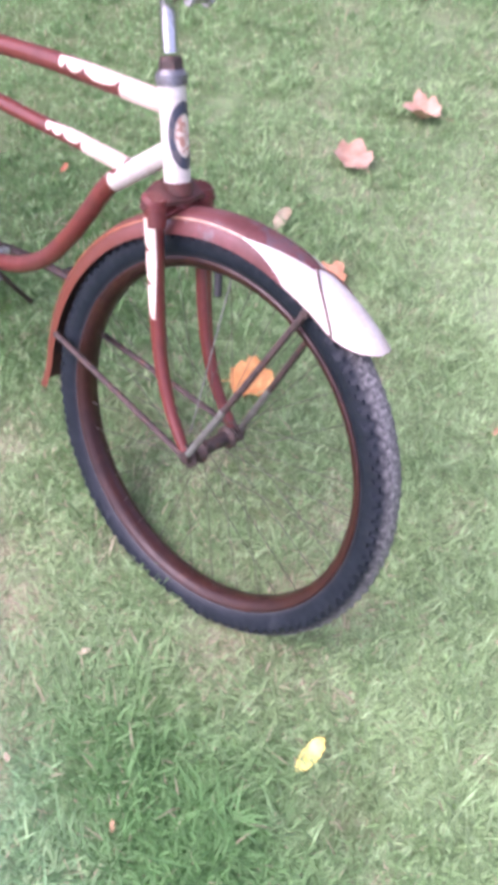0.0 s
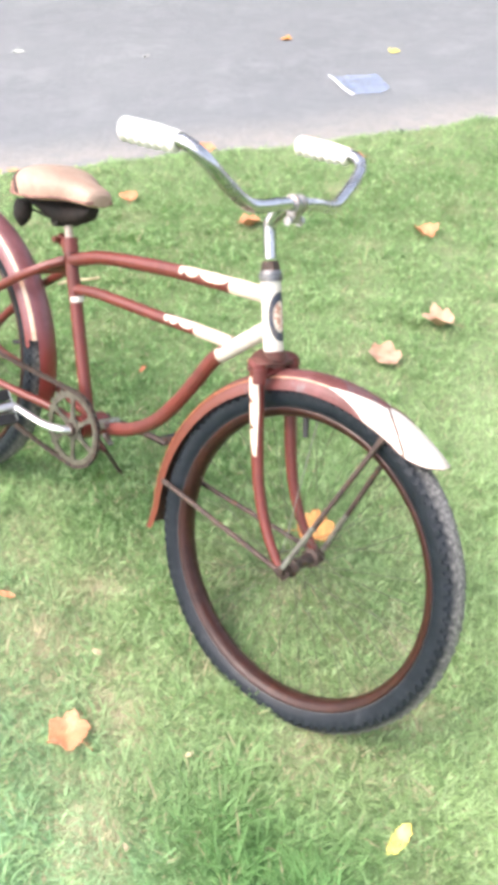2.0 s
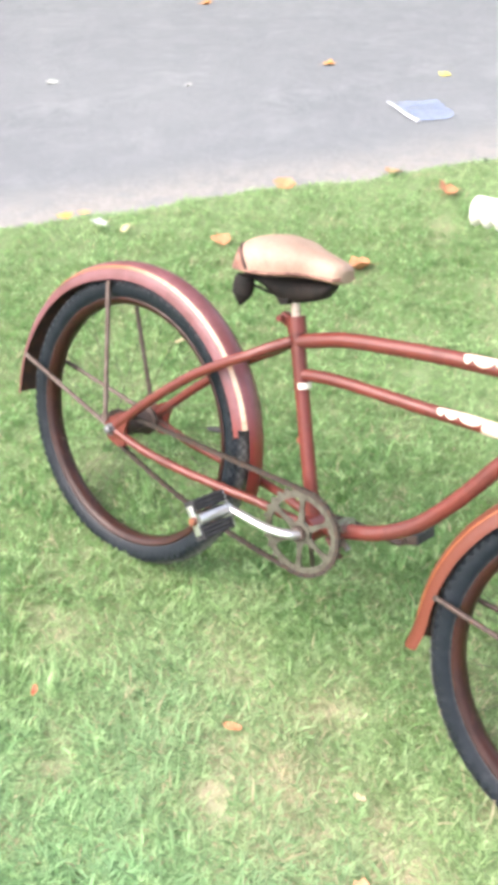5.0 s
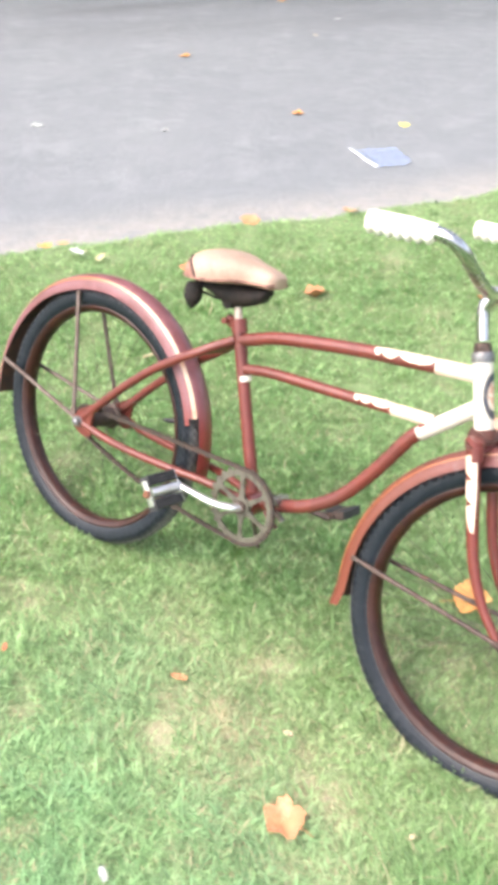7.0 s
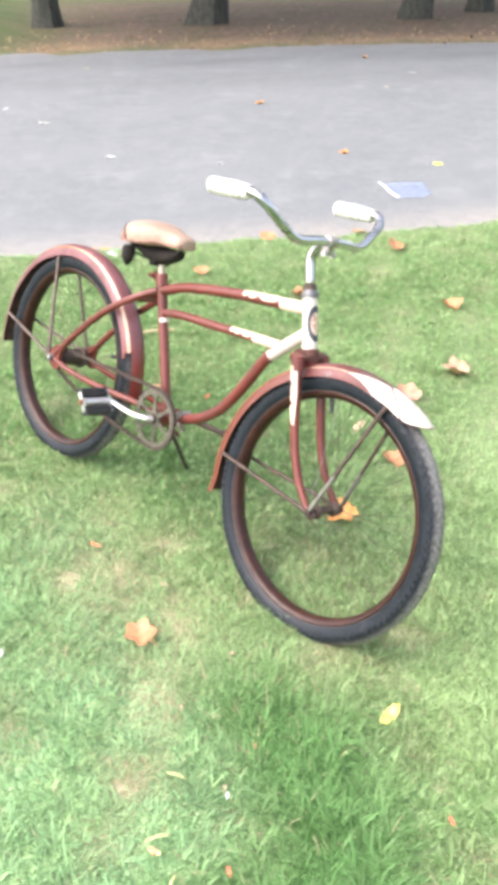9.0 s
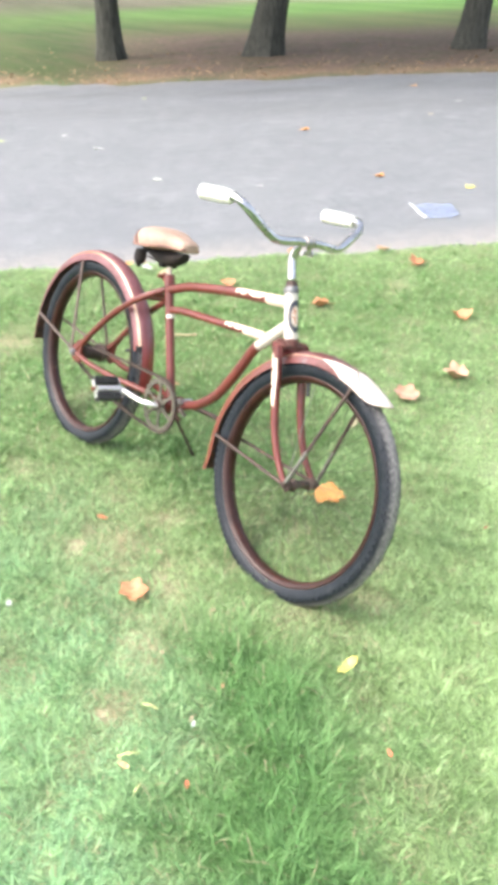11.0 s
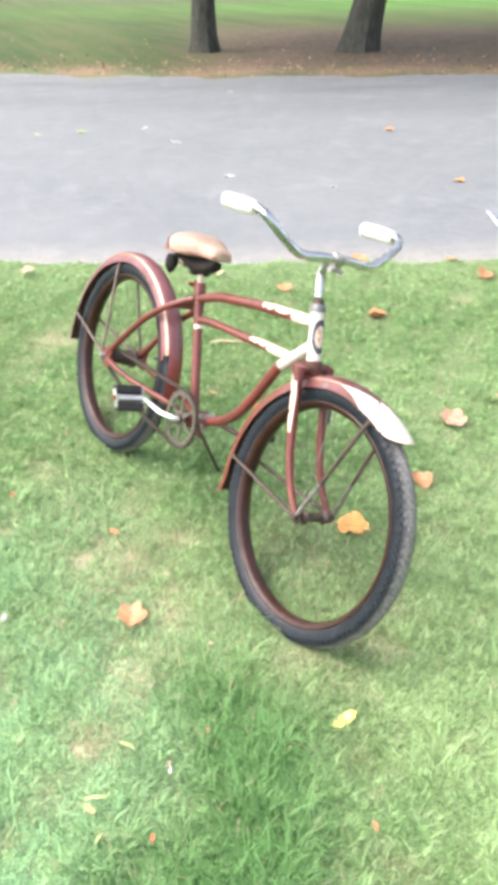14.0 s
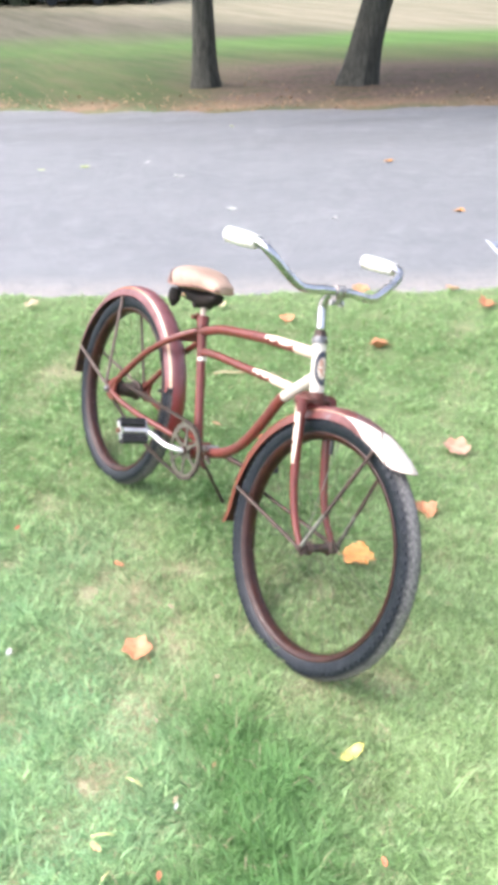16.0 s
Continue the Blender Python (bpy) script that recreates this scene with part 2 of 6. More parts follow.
LEAF_GREEN = mat("yellow_green_leaf", (0.33, 0.45, 0.14), (0.42, 0.46, 0.2), 0.6, scale=50, bump=0.3, per_object=0.1)
LEAF_RED = mat("rust_red_leaf", (0.5, 0.16, 0.08), (0.4, 0.12, 0.06), 0.6, scale=50, bump=0.3, per_object=0.15)
CAR_PAINT = mat("black_car_paint", (0.012, 0.013, 0.014), (0.02, 0.02, 0.02), 0.25, scale=3, coat=0.5)
CAR_GLASS = mat("dark_car_glass", (0.01, 0.012, 0.014), rough=0.08, fine=0)
RING = mat("dull_pitted_plating", (0.135, 0.13, 0.10), (0.08, 0.07, 0.055), 0.5, 0.5, scale=70, third=(0.10, 0.06, 0.04), third_scale=60, third_mix=(0.6, 0.7), bump=0.3)
CUP = mat("grey_tarnished_cup", (0.22, 0.225, 0.23), (0.12, 0.105, 0.095), 0.42, 0.7, scale=60, bump=0.2)
POST = mat("pale_worn_post", (0.5, 0.42, 0.34), (0.36, 0.26, 0.2), 0.4, 0.4, scale=50)
LITTER = mat("brown_leaf_litter", (0.33, 0.22, 0.13), (0.26, 0.17, 0.10), 0.8, scale=3, island=0.4)
DRIFT = mat("tan_leaf_drift", (0.29, 0.20, 0.12), (0.22, 0.14, 0.08), 0.8, scale=3, island=0.5)
LEAF_GREY = mat("grey_papery_leaf", (0.34, 0.35, 0.33), (0.26, 0.26, 0.25), 0.6, scale=50, bump=0.3)
SPOKE = mat("dull_spoke_steel", (0.075, 0.06, 0.045), (0.045, 0.036, 0.03), 0.6, 0.2, scale=60)
STAY = mat("tarnished_stay_steel", (0.14, 0.105, 0.09), (0.085, 0.055, 0.045), 0.5, 0.4, scale=50, bump=0.3)
BARE_AND_GLINT = mat("worn_stay_and_glint", (0.20, 0.20, 0.17), (0.13, 0.12, 0.10), 0.45, 0.5, scale=50, bump=0.3)
STRAW_YELLOW = mat("yellowed_blade", (0.55, 0.56, 0.25), (0.46, 0.48, 0.2), 0.7, scale=60)
STRAW = mat("pale_straw", (0.5, 0.42, 0.26), (0.4, 0.32, 0.18), 0.7, scale=40)


# ---- mesh helpers ----
def spline(pts, n=8):
    """Catmull-Rom through the points, n steps a span."""
    p = [Vector(q) for q in pts]
    p = [p[0] * 2 - p[1], *p, p[-1] * 2 - p[-2]]
    out = []
    for i in range(1, len(p) - 2):
        for k in range(n):
            t = k / n
            a, b, c, d = p[i - 1 : i + 3]
            out.append(0.5 * (2 * b + (c - a) * t + (2 * a - 5 * b + 4 * c - d) * t * t + (3 * b - a - 3 * c + d) * t**3))
    return out + [p[-2]]


def frames(pts):
    """Tangent, side and up along a line, turned as little as possible."""
    res, side = [], None
    for i, p in enumerate(pts):
        t = (pts[min(i + 1, len(pts) - 1)] - pts[max(i - 1, 0)]).normalized()
        if side is None:
            ref = Vector((0, 0, 1)) if abs(t.z) < 0.9 else Vector((1, 0, 0))
            side = t.cross(ref).normalized()
        side = (side - t * side.dot(t)).normalized()
        res.append((t, side, t.cross(side)))
    return res


def tube(bm, pts, r, seg=14, caps=True, flat=1.0):
    """A round bar along a line; r one radius or one for each end; flat squeezes it along its up axis."""
    pts = [Vector(p) for p in pts]
    rings = []
    for i, (p, (t, s, u)) in enumerate(zip(pts, frames(pts))):
        rad = r if not isinstance(r, (tuple, list)) else r[0] + (r[1] - r[0]) * i / (len(pts) - 1)
        rings.append([bm.verts.new(p + s * rad * math.cos(a) + u * rad * flat * math.sin(a)) for a in (2 * math.pi * k / seg for k in range(seg))])
    for a, b in zip(rings, rings[1:]):
        for k in range(seg):
            bm.faces.new((a[k], a[(k + 1) % seg], b[(k + 1) % seg], b[k]))
    if caps:
        bm.faces.new(rings[0][::-1])
        bm.faces.new(rings[-1])
    return rings


def lathe(bm, profile, seg=64, closed=False, bumpy=None):
    """Turns a profile of (radius, y) round the y axis."""
    rings = []
    for k in range(seg):
        a = 2 * math.pi * k / seg
        row = []
        for j, (r, y) in enumerate(profile):
            if bumpy:
                r, y = bumpy(k, j, r, y)
            row.append(bm.verts.new((r * math.cos(a), y, r * math.sin(a))))
        rings.append(row)
    n = len(profile)
    for k in range(seg):
        a, b = rings[k], rings[(k + 1) % seg]
        for j in range(n if closed else n - 1):
            bm.faces.new((a[j], a[(j + 1) % n], b[(j + 1) % n], b[j]))


def box(bm, size, m=None, bevel=0.0):
    made = bmesh.ops.create_cube(bm, size=1.0, matrix=(m or Matrix()) @ Matrix.Diagonal((*size, 1)))["verts"]
    if bevel:
        es = {e for v in made for e in v.link_edges}
        bmesh.ops.bevel(bm, geom=list(es), offset=bevel, segments=2, affect="EDGES", profile=0.6)
    return made


def mesh_of(name, bm, *materials, smooth=True):
    bmesh.ops.recalc_face_normals(bm, faces=bm.faces)
    me = bpy.data.meshes.new(name)
    bm.to_mesh(me)
    bm.free()
    for m in materials:
        me.materials.append(m)
    if smooth:
        me.shade_smooth()
        me.set_sharp_from_angle(angle=radians(38))
    return me


def part(name, bm, material, parent, label="", xf=None, smooth=True):
    """One mesh object under a thing or a part."""
    if xf is not None:
        bm.transform(xf)
    mats = material if isinstance(material, (tuple, list)) else (material,)
    ob = new(name, mesh_of(name, bm, *mats, smooth=smooth))
    ob.parent = parent
    if label:
        ob["label"] = label
    return ob


# ---- ground: lawn, road, far verge ----
NEAR_Y = [-60, -0.6, -0.1, 0.5, 1.2, 1.65, 1.98, 2.6, 3.1, 9, 80]
NEAR_X = [-28, -2.5, -2.3, -1.98, -1.68, -1.54, -1.35, -1.1, -0.97, 0.9, 22]
FAR_Y = [-80, -3, 1.04, 3.1, 5.4, 7.3, 8.9, 15, 80]
FAR_X = [-62, -14.6, -11.7, -10.0, -8.8, -7.9, -6.8, -2.8, 38]


def wob(x, y, s, seed=0.0):
    return (np.sin(x * s + seed) * np.cos(y * s * 1.31 + seed * 2.1) + 0.6 * np.sin(x * s * 2.3 + y * s * 1.7 + seed * 3.3) + 0.4 * np.cos(y * s * 4.1 - x * s * 3.7 + seed)) / 2.0


def near_edge(x, y):
    """How far a place lies on the lawn's side of the road's near edge."""
    return (x - np.interp(y, NEAR_Y, NEAR_X)) * 0.93 + 0.035 * wob(x, y, 7.0) + 0.012 * wob(x, y, 31.0, 1.0)


def far_edge(x, y):
    return (np.interp(y, FAR_Y, FAR_X) - x) * 0.9 + 0.05 * wob(x, y, 3.0, 2.0) + 0.04 * wob(x, y, 11.0, 4.0)


def smooth01(v, a, b):
    t = np.clip((v - a) / (b - a), 0, 1)
    return t * t * (3 - 2 * t)


def height(x, y):
    lawn = smooth01(near_edge(x, y), -0.04, 0.07)
    far = smooth01(far_edge(x, y), -0.1, 0.25)
    z = -0.05 + lawn * 0.05 + far * 0.05
    z = z + lawn * (0.006 * wob(x, y, 2.3, 0.7) + 0.004 * wob(x, y, 9.0, 2.2))
    d = np.maximum(-x - 28, 0)
    return z + 0.034 * d * (d < 60) + 2.04 * (d >= 60)


def axis_steps(lo, hi, step, out, grow=1.16):
    core = list(np.arange(lo, hi + 1e-6, step))
    for sign, first in ((-1, lo), (1, hi)):
        s, v, ext = step, first, []
        while abs(v) < out:
            s *= grow
            v += sign * s
            ext.append(v)
        core = ext[::-1] + core if sign < 0 else core + ext
    return np.array(core)


def sheet(name, xs, ys, zfun, keep=None):
    X, Y = np.meshgrid(xs, ys, indexing="ij")
    Z = zfun(X, Y)
    ny = len(ys)
    idx = np.arange(len(xs) * ny).reshape(len(xs), ny)
    quads = np.stack([idx[:-1, :-1], idx[1:, :-1], idx[1:, 1:], idx[:-1, 1:]], -1).reshape(-1, 4)
    if keep is not None:
        k = keep(X, Y).ravel()
        quads = quads[k[quads].all(1)]
    me = bpy.data.meshes.new(name)
    me.from_pydata(np.stack([X, Y, Z], -1).reshape(-1, 3).tolist(), [], quads.tolist())
    me.shade_smooth()
    return me, X.ravel(), Y.ravel()


def nodes_of(name):
    m = bpy.data.materials.new(name)
    m.use_nodes = True
    nt = m.node_tree
    return m, nt, nt.nodes["Principled BSDF"]


def noise_node(nt, co, scale, detail=6.0, rough=0.6):
    n = nt.nodes.new("ShaderNodeTexNoise")
    n.inputs["Scale"].default_value, n.inputs["Detail"].default_value, n.inputs["Roughness"].default_value = scale, detail, rough
    nt.links.new(co, n.inputs["Vector"])
    return n.outputs["Fac"]


def remap(nt, v, a, b, c=0.0, d=1.0):
    r = nt.nodes.new("ShaderNodeMapRange")
    for key, val in (("From Min", a), ("From Max", b), ("To Min", c), ("To Max", d)):
        r.inputs[key].default_value = val
    nt.links.new(v, r.inputs["Value"])
    return r.outputs["Result"]


def math_node(nt, op, a, b):
    n = nt.nodes.new("ShaderNodeMath")
    n.operation = op
    for i, v in enumerate((a, b)):
        if isinstance(v, (int, float)):
            n.inputs[i].default_value = v
        else:
            nt.links.new(v, n.inputs[i])
    return n.outputs[0]


def mixc(nt, fac, a, b, kind="MIX"):
    x = nt.nodes.new("ShaderNodeMix")
    x.data_type, x.blend_type = "RGBA", kind
    ins = [i for i in x.inputs if i.type == "RGBA"]
    if isinstance(fac, (int, float)):
        x.inputs["Factor"].default_value = fac
    else:
        nt.links.new(fac, x.inputs["Factor"])
    for s, v in zip(ins, (a, b)):
        if isinstance(v, tuple):
            s.default_value = (*v, 1)
        else:
            nt.links.new(v, s)
    return [o for o in x.outputs if o.type == "RGBA"][0]


def attribute(nt, name):
    a = nt.nodes.new("ShaderNodeAttribute")
    a.attribute_name = name
    return a.outputs["Fac"]


def put_attribute(me, name, values):
    at = me.attributes.new(name, "FLOAT", "POINT")
    at.data.foreach_set("value", np.asarray(values, np.float32))


def around(x, y):
    """One round the bicycle, falling to nothing some metres off."""
    return (1 - smooth01(x, 2.2, 3.2)) * (1 - smooth01(y, 2.6, 4.0)) * smooth01(y, -2.2, -1.2)


def lush(x, y):
    """Where the lawn is thick and dark: a stripe and some tufts."""
    along = np.clip((x - 1.1) / 0.25, 0, 1) * (1 - smooth01(x, 2.2, 3.0))
    stripe = np.exp(-(((y + 0.035 + 0.2 * (x - 1.24) - 0.03 * np.sin(x * 9)) / (0.11 + 0.10 * np.clip(x - 1.2, 0, 0.6))) ** 2)) * along
    return np.clip(stripe + 0.5 * smooth01(wob(x, y, 3.1, 5.0), 0.25, 0.8) * smooth01(x, 1.15, 1.45) * around(x, y), 0, 1)


def pale(x, y):
    """Where the sward is paler."""
    a = (0.7 * smooth01(x, -0.1, 0.5) + 0.3 * smooth01(x, 0.8, 1.4)) * smooth01(-y, -0.22, 0.04)
    b = smooth01(x, 0.4, 1.25) * smooth01(y, 0.04, 0.35) + 0.42 * smooth01(y, 0.5, 1.1) * smooth01(x, -0.6, 0.2)
    b = b * (1 - 0.6 * np.exp(-(((x - 0.98) / 0.36) ** 2 + ((y - 0.34) / 0.26) ** 2)))
    b = b + 0.4 * (1 - smooth01(near_edge(x, y), 0.1, 0.9))
    return np.clip(a + b + 0.12 * smooth01(wob(x, y, 2.2, 3.0), 0.2, 0.8), 0, 1) * (1 - 0.9 * lush(x, y)) * (0.75 + 0.25 * wob(x, y, 17.0, 6.0)) * (0.25 + 0.75 * around(x, y))


def mint(x, y):
    """Where a bluer, paler grass has spread."""
    return smooth01(-y + 0.06 * wob(x, y, 5.0, 2.0), -0.02, 0.22) * smooth01(x, 0.05, 0.5) * (0.7 + 0.3 * wob(x, y, 6.0, 1.0))


# worn spots of the lawn: middle and reach
BARE = [(0.71, -0.12, 0.085), (0.66, 0.05, 0.06), (1.02, -0.565, 0.075), (1.19, -0.25, 0.06), (1.27, 0.15, 0.06), (1.58, 0.15, 0.06), (0.19, -0.24, 0.05), (1.02, -0.08, 0.05), (-0.80, -0.136, 0.07)]


def dry(x, y):
    """Where the soil and dead grass show through."""
    a = np.exp(-(((x - 0.82) / 0.62) ** 2 + ((y + 0.17) / 0.16) ** 2)) * (0.55 + 0.45 * wob(x, y, 23.0, 4.0))
    b = (0.42 * smooth01(wob(x, y, 6.3, 9.0), 0.3, 0.9) + 0.55 * smooth01(wob(x, y, 19.0, 1.5), 0.45, 0.9)) * (0.35 + 0.65 * smooth01(x, 0.3, 0.9))
    b = b + 0.42 * np.exp(-(((x - 0.95) / 0.32) ** 2 + ((y - 0.30) / 0.24) ** 2)) * (0.6 + 0.4 * wob(x, y, 27.0, 2.6))
    b = b + 0.40 * np.exp(-(((x - 1.30) / 0.10) ** 2 + ((y - 0.22) / 0.12) ** 2)) * (0.6 + 0.4 * wob(x, y, 33.0, 0.6))
    b = b + 0.22 * smooth01(wob(x, y, 9.0, 7.3), 0.2, 0.8) * (1 - smooth01(x, 0.5, 1.0)) * smooth01(x, -1.4, -0.8)
    b = b + 0.6 * np.exp(-(((x + 0.98) / 0.10) ** 2 + ((y - 0.0) / 0.12) ** 2))
    for px, py, r in BARE:
        b = b + 0.36 * np.exp(-(((x - px) ** 2 + (y - py) ** 2) / (r * (1 + 0.45 * wob(x, y, 24.0, px))) ** 2))
    b = b + 0.5 * smooth01(wob(x, y, 14.0, 11.0), 0.35, 0.8) * smooth01(x, 0.2, 0.6) * smooth01(-y, -0.1, 0.1)
    return np.clip((0.6 * a + b) * (1 - lush(x, y)), 0, 1) * (0.2 + 0.8 * around(x, y))


ground_mesh, gx, gy = sheet("ground", axis_steps(-3.2, 3.4, 0.05, 400), axis_steps(-2.2, 4.0, 0.05, 400), height)
fe = far_edge(gx, gy)
put_attribute(ground_mesh, "far", smooth01(fe, -0.2, 0.1))
under = smooth01(gy + 0.33 * gx, -0.5, 1.4) * smooth01(fe, 0.1, 0.6) * (1 - smooth01(fe, 7.0, 10.5))
put_attribute(ground_mesh, "mulch", np.clip(under + 0.22 * smooth01(fe, 0.2, 0.5) * (1 - smooth01(fe, 1.0, 2.2)), 0, 1))
put_attribute(ground_mesh, "edge", smooth01(fe, -0.1, 0.1) * (1 - smooth01(fe, 0.35, 1.0)))
# sunlit strip of far grass, weaker on its shaded left
put_attribute(ground_mesh, "sunlit", smooth01(-gx + 0.3 * gy + 1.0 * wob(gx, gy, 0.7), 22.0, 26.5) * (0.45 + 0.55 * smooth01(gy - 0.3 * (gx + 30), 4, 12)))
put_attribute(ground_mesh, "field", smooth01(-gx + 0.3 * gy + 1.0 * wob(gx, gy, 0.4), 30.0, 33.5))
# the field is lighter to the right, outside the painted tree shade
put_attribute(ground_mesh, "lighter", smooth01(gy - 0.3 * (gx + 30), 11.5, 20.0))
put_attribute(ground_mesh, "sward", around(gx, gy))
put_attribute(ground_mesh, "dry", dry(gx, gy))
put_attribute(ground_mesh, "pale", pale(gx, gy))
GROUND, nt, bsdf = nodes_of("lawn_soil")
co = nt.nodes.new("ShaderNodeTexCoord").outputs["Object"]
soil = mixc(nt, remap(nt, noise_node(nt, co, 60), 0.4, 0.62), (0.115, 0.165, 0.065), (0.2, 0.195, 0.115))
thatch = mixc(nt, remap(nt, noise_node(nt, co, 140, 8, 0.7), 0.42, 0.6), soil, (0.105, 0.19, 0.065))
thatch = mixc(nt, attribute(nt, "pale"), thatch, (0.28, 0.34, 0.19))
thatch = mixc(nt, attribute(nt, "sward"), mixc(nt, remap(nt, noise_node(nt, co, 5, 8, 0.7), 0.4, 0.6), (0.062, 0.122, 0.04), (0.095, 0.155, 0.058)), thatch)
lawn_c = mixc(nt, attribute(nt, "dry"), thatch, mixc(nt, remap(nt, noise_node(nt, co, 90), 0.4, 0.6), (0.43, 0.36, 0.26), (0.33, 0.29, 0.185)))
deep = nt.nodes.new("ShaderNodeMapping")
deep.inputs["Scale"].default_value = (0.09, 1.0, 1.0)
nt.links.new(co, deep.inputs["Vector"])
deep = deep.outputs["Vector"]
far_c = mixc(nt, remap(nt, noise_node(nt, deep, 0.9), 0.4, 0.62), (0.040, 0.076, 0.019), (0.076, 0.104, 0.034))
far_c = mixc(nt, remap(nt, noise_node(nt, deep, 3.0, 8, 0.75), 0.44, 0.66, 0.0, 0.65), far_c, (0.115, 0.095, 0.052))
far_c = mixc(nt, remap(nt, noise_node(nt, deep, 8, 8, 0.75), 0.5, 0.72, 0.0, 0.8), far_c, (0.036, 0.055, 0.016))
# sunlight beyond the trees, put into the grass colour
far_c = mixc(nt, attribute(nt, "sunlit"), far_c, mixc(nt, remap(nt, noise_node(nt, deep, 1.1, 6, 0.7), 0.4, 0.6), (0.058, 0.125, 0.026), (0.092, 0.172, 0.042)))
mulch_c = mixc(nt, remap(nt, noise_node(nt, co, 9, 8, 0.75), 0.4, 0.65), (0.095, 0.068, 0.05), (0.22, 0.155, 0.11))
mulch_f = math_node(nt, "MULTIPLY", attribute(nt, "mulch"), remap(nt, noise_node(nt, co, 1.6, 8, 0.7), 0.3, 0.55, 0.35, 1.0))
far_c = mixc(nt, mulch_f, far_c, mulch_c)
edge_c = mixc(nt, remap(nt, noise_node(nt, co, 11, 8, 0.75), 0.4, 0.65), (0.19, 0.125, 0.075), (0.32, 0.23, 0.15))
far_c = mixc(nt, math_node(nt, "MULTIPLY", attribute(nt, "edge"), remap(nt, noise_node(nt, co, 3.5, 8, 0.7), 0.3, 0.5, 0.2, 1.0)), far_c, edge_c)
# tree shade over the field's left, mixed in as darker colour
field_c = mixc(nt, remap(nt, noise_node(nt, deep, 1.3, 8, 0.75), 0.4, 0.62), (0.108, 0.096, 0.066), (0.066, 0.068, 0.04))
field_c = mixc(nt, attribute(nt, "lighter"), field_c, mixc(nt, remap(nt, noise_node(nt, deep, 1.3, 8, 0.75), 0.4, 0.62), (0.225, 0.205, 0.14), (0.155, 0.148, 0.092)))
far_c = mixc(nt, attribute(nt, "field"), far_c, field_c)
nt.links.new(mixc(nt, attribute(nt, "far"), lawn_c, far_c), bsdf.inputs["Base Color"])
bsdf.inputs["Roughness"].default_value = 0.95
bsdf.inputs["Specular IOR Level"].default_value = 0.2
bp = nt.nodes.new("ShaderNodeBump")
bp.inputs["Strength"].default_value, bp.inputs["Distance"].default_value = 0.5, 0.006
nt.links.new(noise_node(nt, co, 70, 8, 0.7), bp.inputs["Height"])
nt.links.new(bp.outputs["Normal"], bsdf.inputs["Normal"])
ground_mesh.materials.append(GROUND)
ground = tagged(new("ground", ground_mesh), "patchy green lawn with bare soil running to a far field", "ground", kind="structure")

road_mesh, rx_, ry_ = sheet(
    "road", axis_steps(-13, -0.4, 0.1, 90), axis_steps(-1.5, 9.5, 0.1, 160),
    lambda x, y: -0.022 - 0.02 * np.exp(-np.maximum(-near_edge(x, y), 0) / 0.3) + 0.002 * wob(x, y, 2.0),
    lambda x, y: (near_edge(x, y) < 0.12) & (far_edge(x, y) < 0.2))
put_attribute(road_mesh, "verge", np.maximum(smooth01(near_edge(rx_, ry_), -0.55, -0.02), 0.2 * smooth01(far_edge(rx_, ry_), -0.35, 0.0)))
along = far_edge(rx_, ry_) + 0.12 * wob(rx_, ry_, 0.9, 3.0)
put_attribute(road_mesh, "strip", 0.8 * np.exp(-(((along + 1.1) / 0.45) ** 2)) + 0.5 * np.exp(-(((along + 2.6) / 0.6) ** 2)) + 0.35 * np.exp(-(((along + 0.2) / 0.25) ** 2)))
ASPHALT, nt, bsdf = nodes_of("weathered_asphalt")
co = nt.nodes.new("ShaderNodeTexCoord").outputs["Object"]
c = mixc(nt, remap(nt, noise_node(nt, co, 0.8, 6), 0.35, 0.65), (0.115, 0.127, 0.134), (0.145, 0.156, 0.162))
c = mixc(nt, remap(nt, noise_node(nt, co, 5, 8, 0.7), 0.45, 0.7), c, (0.166, 0.174, 0.182))
c = mixc(nt, remap(nt, noise_node(nt, co, 160, 4, 0.7), 0.5, 0.66), c, (0.255, 0.262, 0.266))
c = mixc(nt, remap(nt, noise_node(nt, co, 210, 4, 0.7), 0.55, 0.7), c, (0.09, 0.09, 0.10))
c = mixc(nt, remap(nt, noise_node(nt, co, 2.6, 9, 0.72), 0.54, 0.70, 0.0, 0.7), c, (0.215, 0.225, 0.228))
sand = mixc(nt, remap(nt, noise_node(nt, co, 40, 8, 0.75), 0.4, 0.65), (0.22, 0.208, 0.19), (0.285, 0.27, 0.252))
vf = math_node(nt, "MULTIPLY", attribute(nt, "verge"), remap(nt, noise_node(nt, co, 9, 8, 0.75), 0.32, 0.55, 0.25, 1.0))
streak = nt.nodes.new("ShaderNodeMapping")
streak.inputs["Rotation"].default_value, streak.inputs["Scale"].default_value = (0, 0, 0.62), (1.6, 0.35, 1)
nt.links.new(co, streak.inputs["Vector"])
worn = math_node(nt, "MULTIPLY", attribute(nt, "strip"), remap(nt, noise_node(nt, streak.outputs["Vector"], 1.5, 6, 0.6), 0.3, 0.65, 0.1, 1.0))
c = mixc(nt, worn, c, mixc(nt, 0.75, c, (0.085, 0.088, 0.09)))
nt.links.new(mixc(nt, vf, c, sand), bsdf.inputs["Base Color"])
bsdf.inputs["Roughness"].default_value = 0.82
bp = nt.nodes.new("ShaderNodeBump")
bp.inputs["Strength"].default_value, bp.inputs["Distance"].default_value = 0.5, 0.004
nt.links.new(noise_node(nt, co, 180, 5, 0.7), bp.inputs["Height"])
nt.links.new(bp.outputs["Normal"], bsdf.inputs["Normal"])
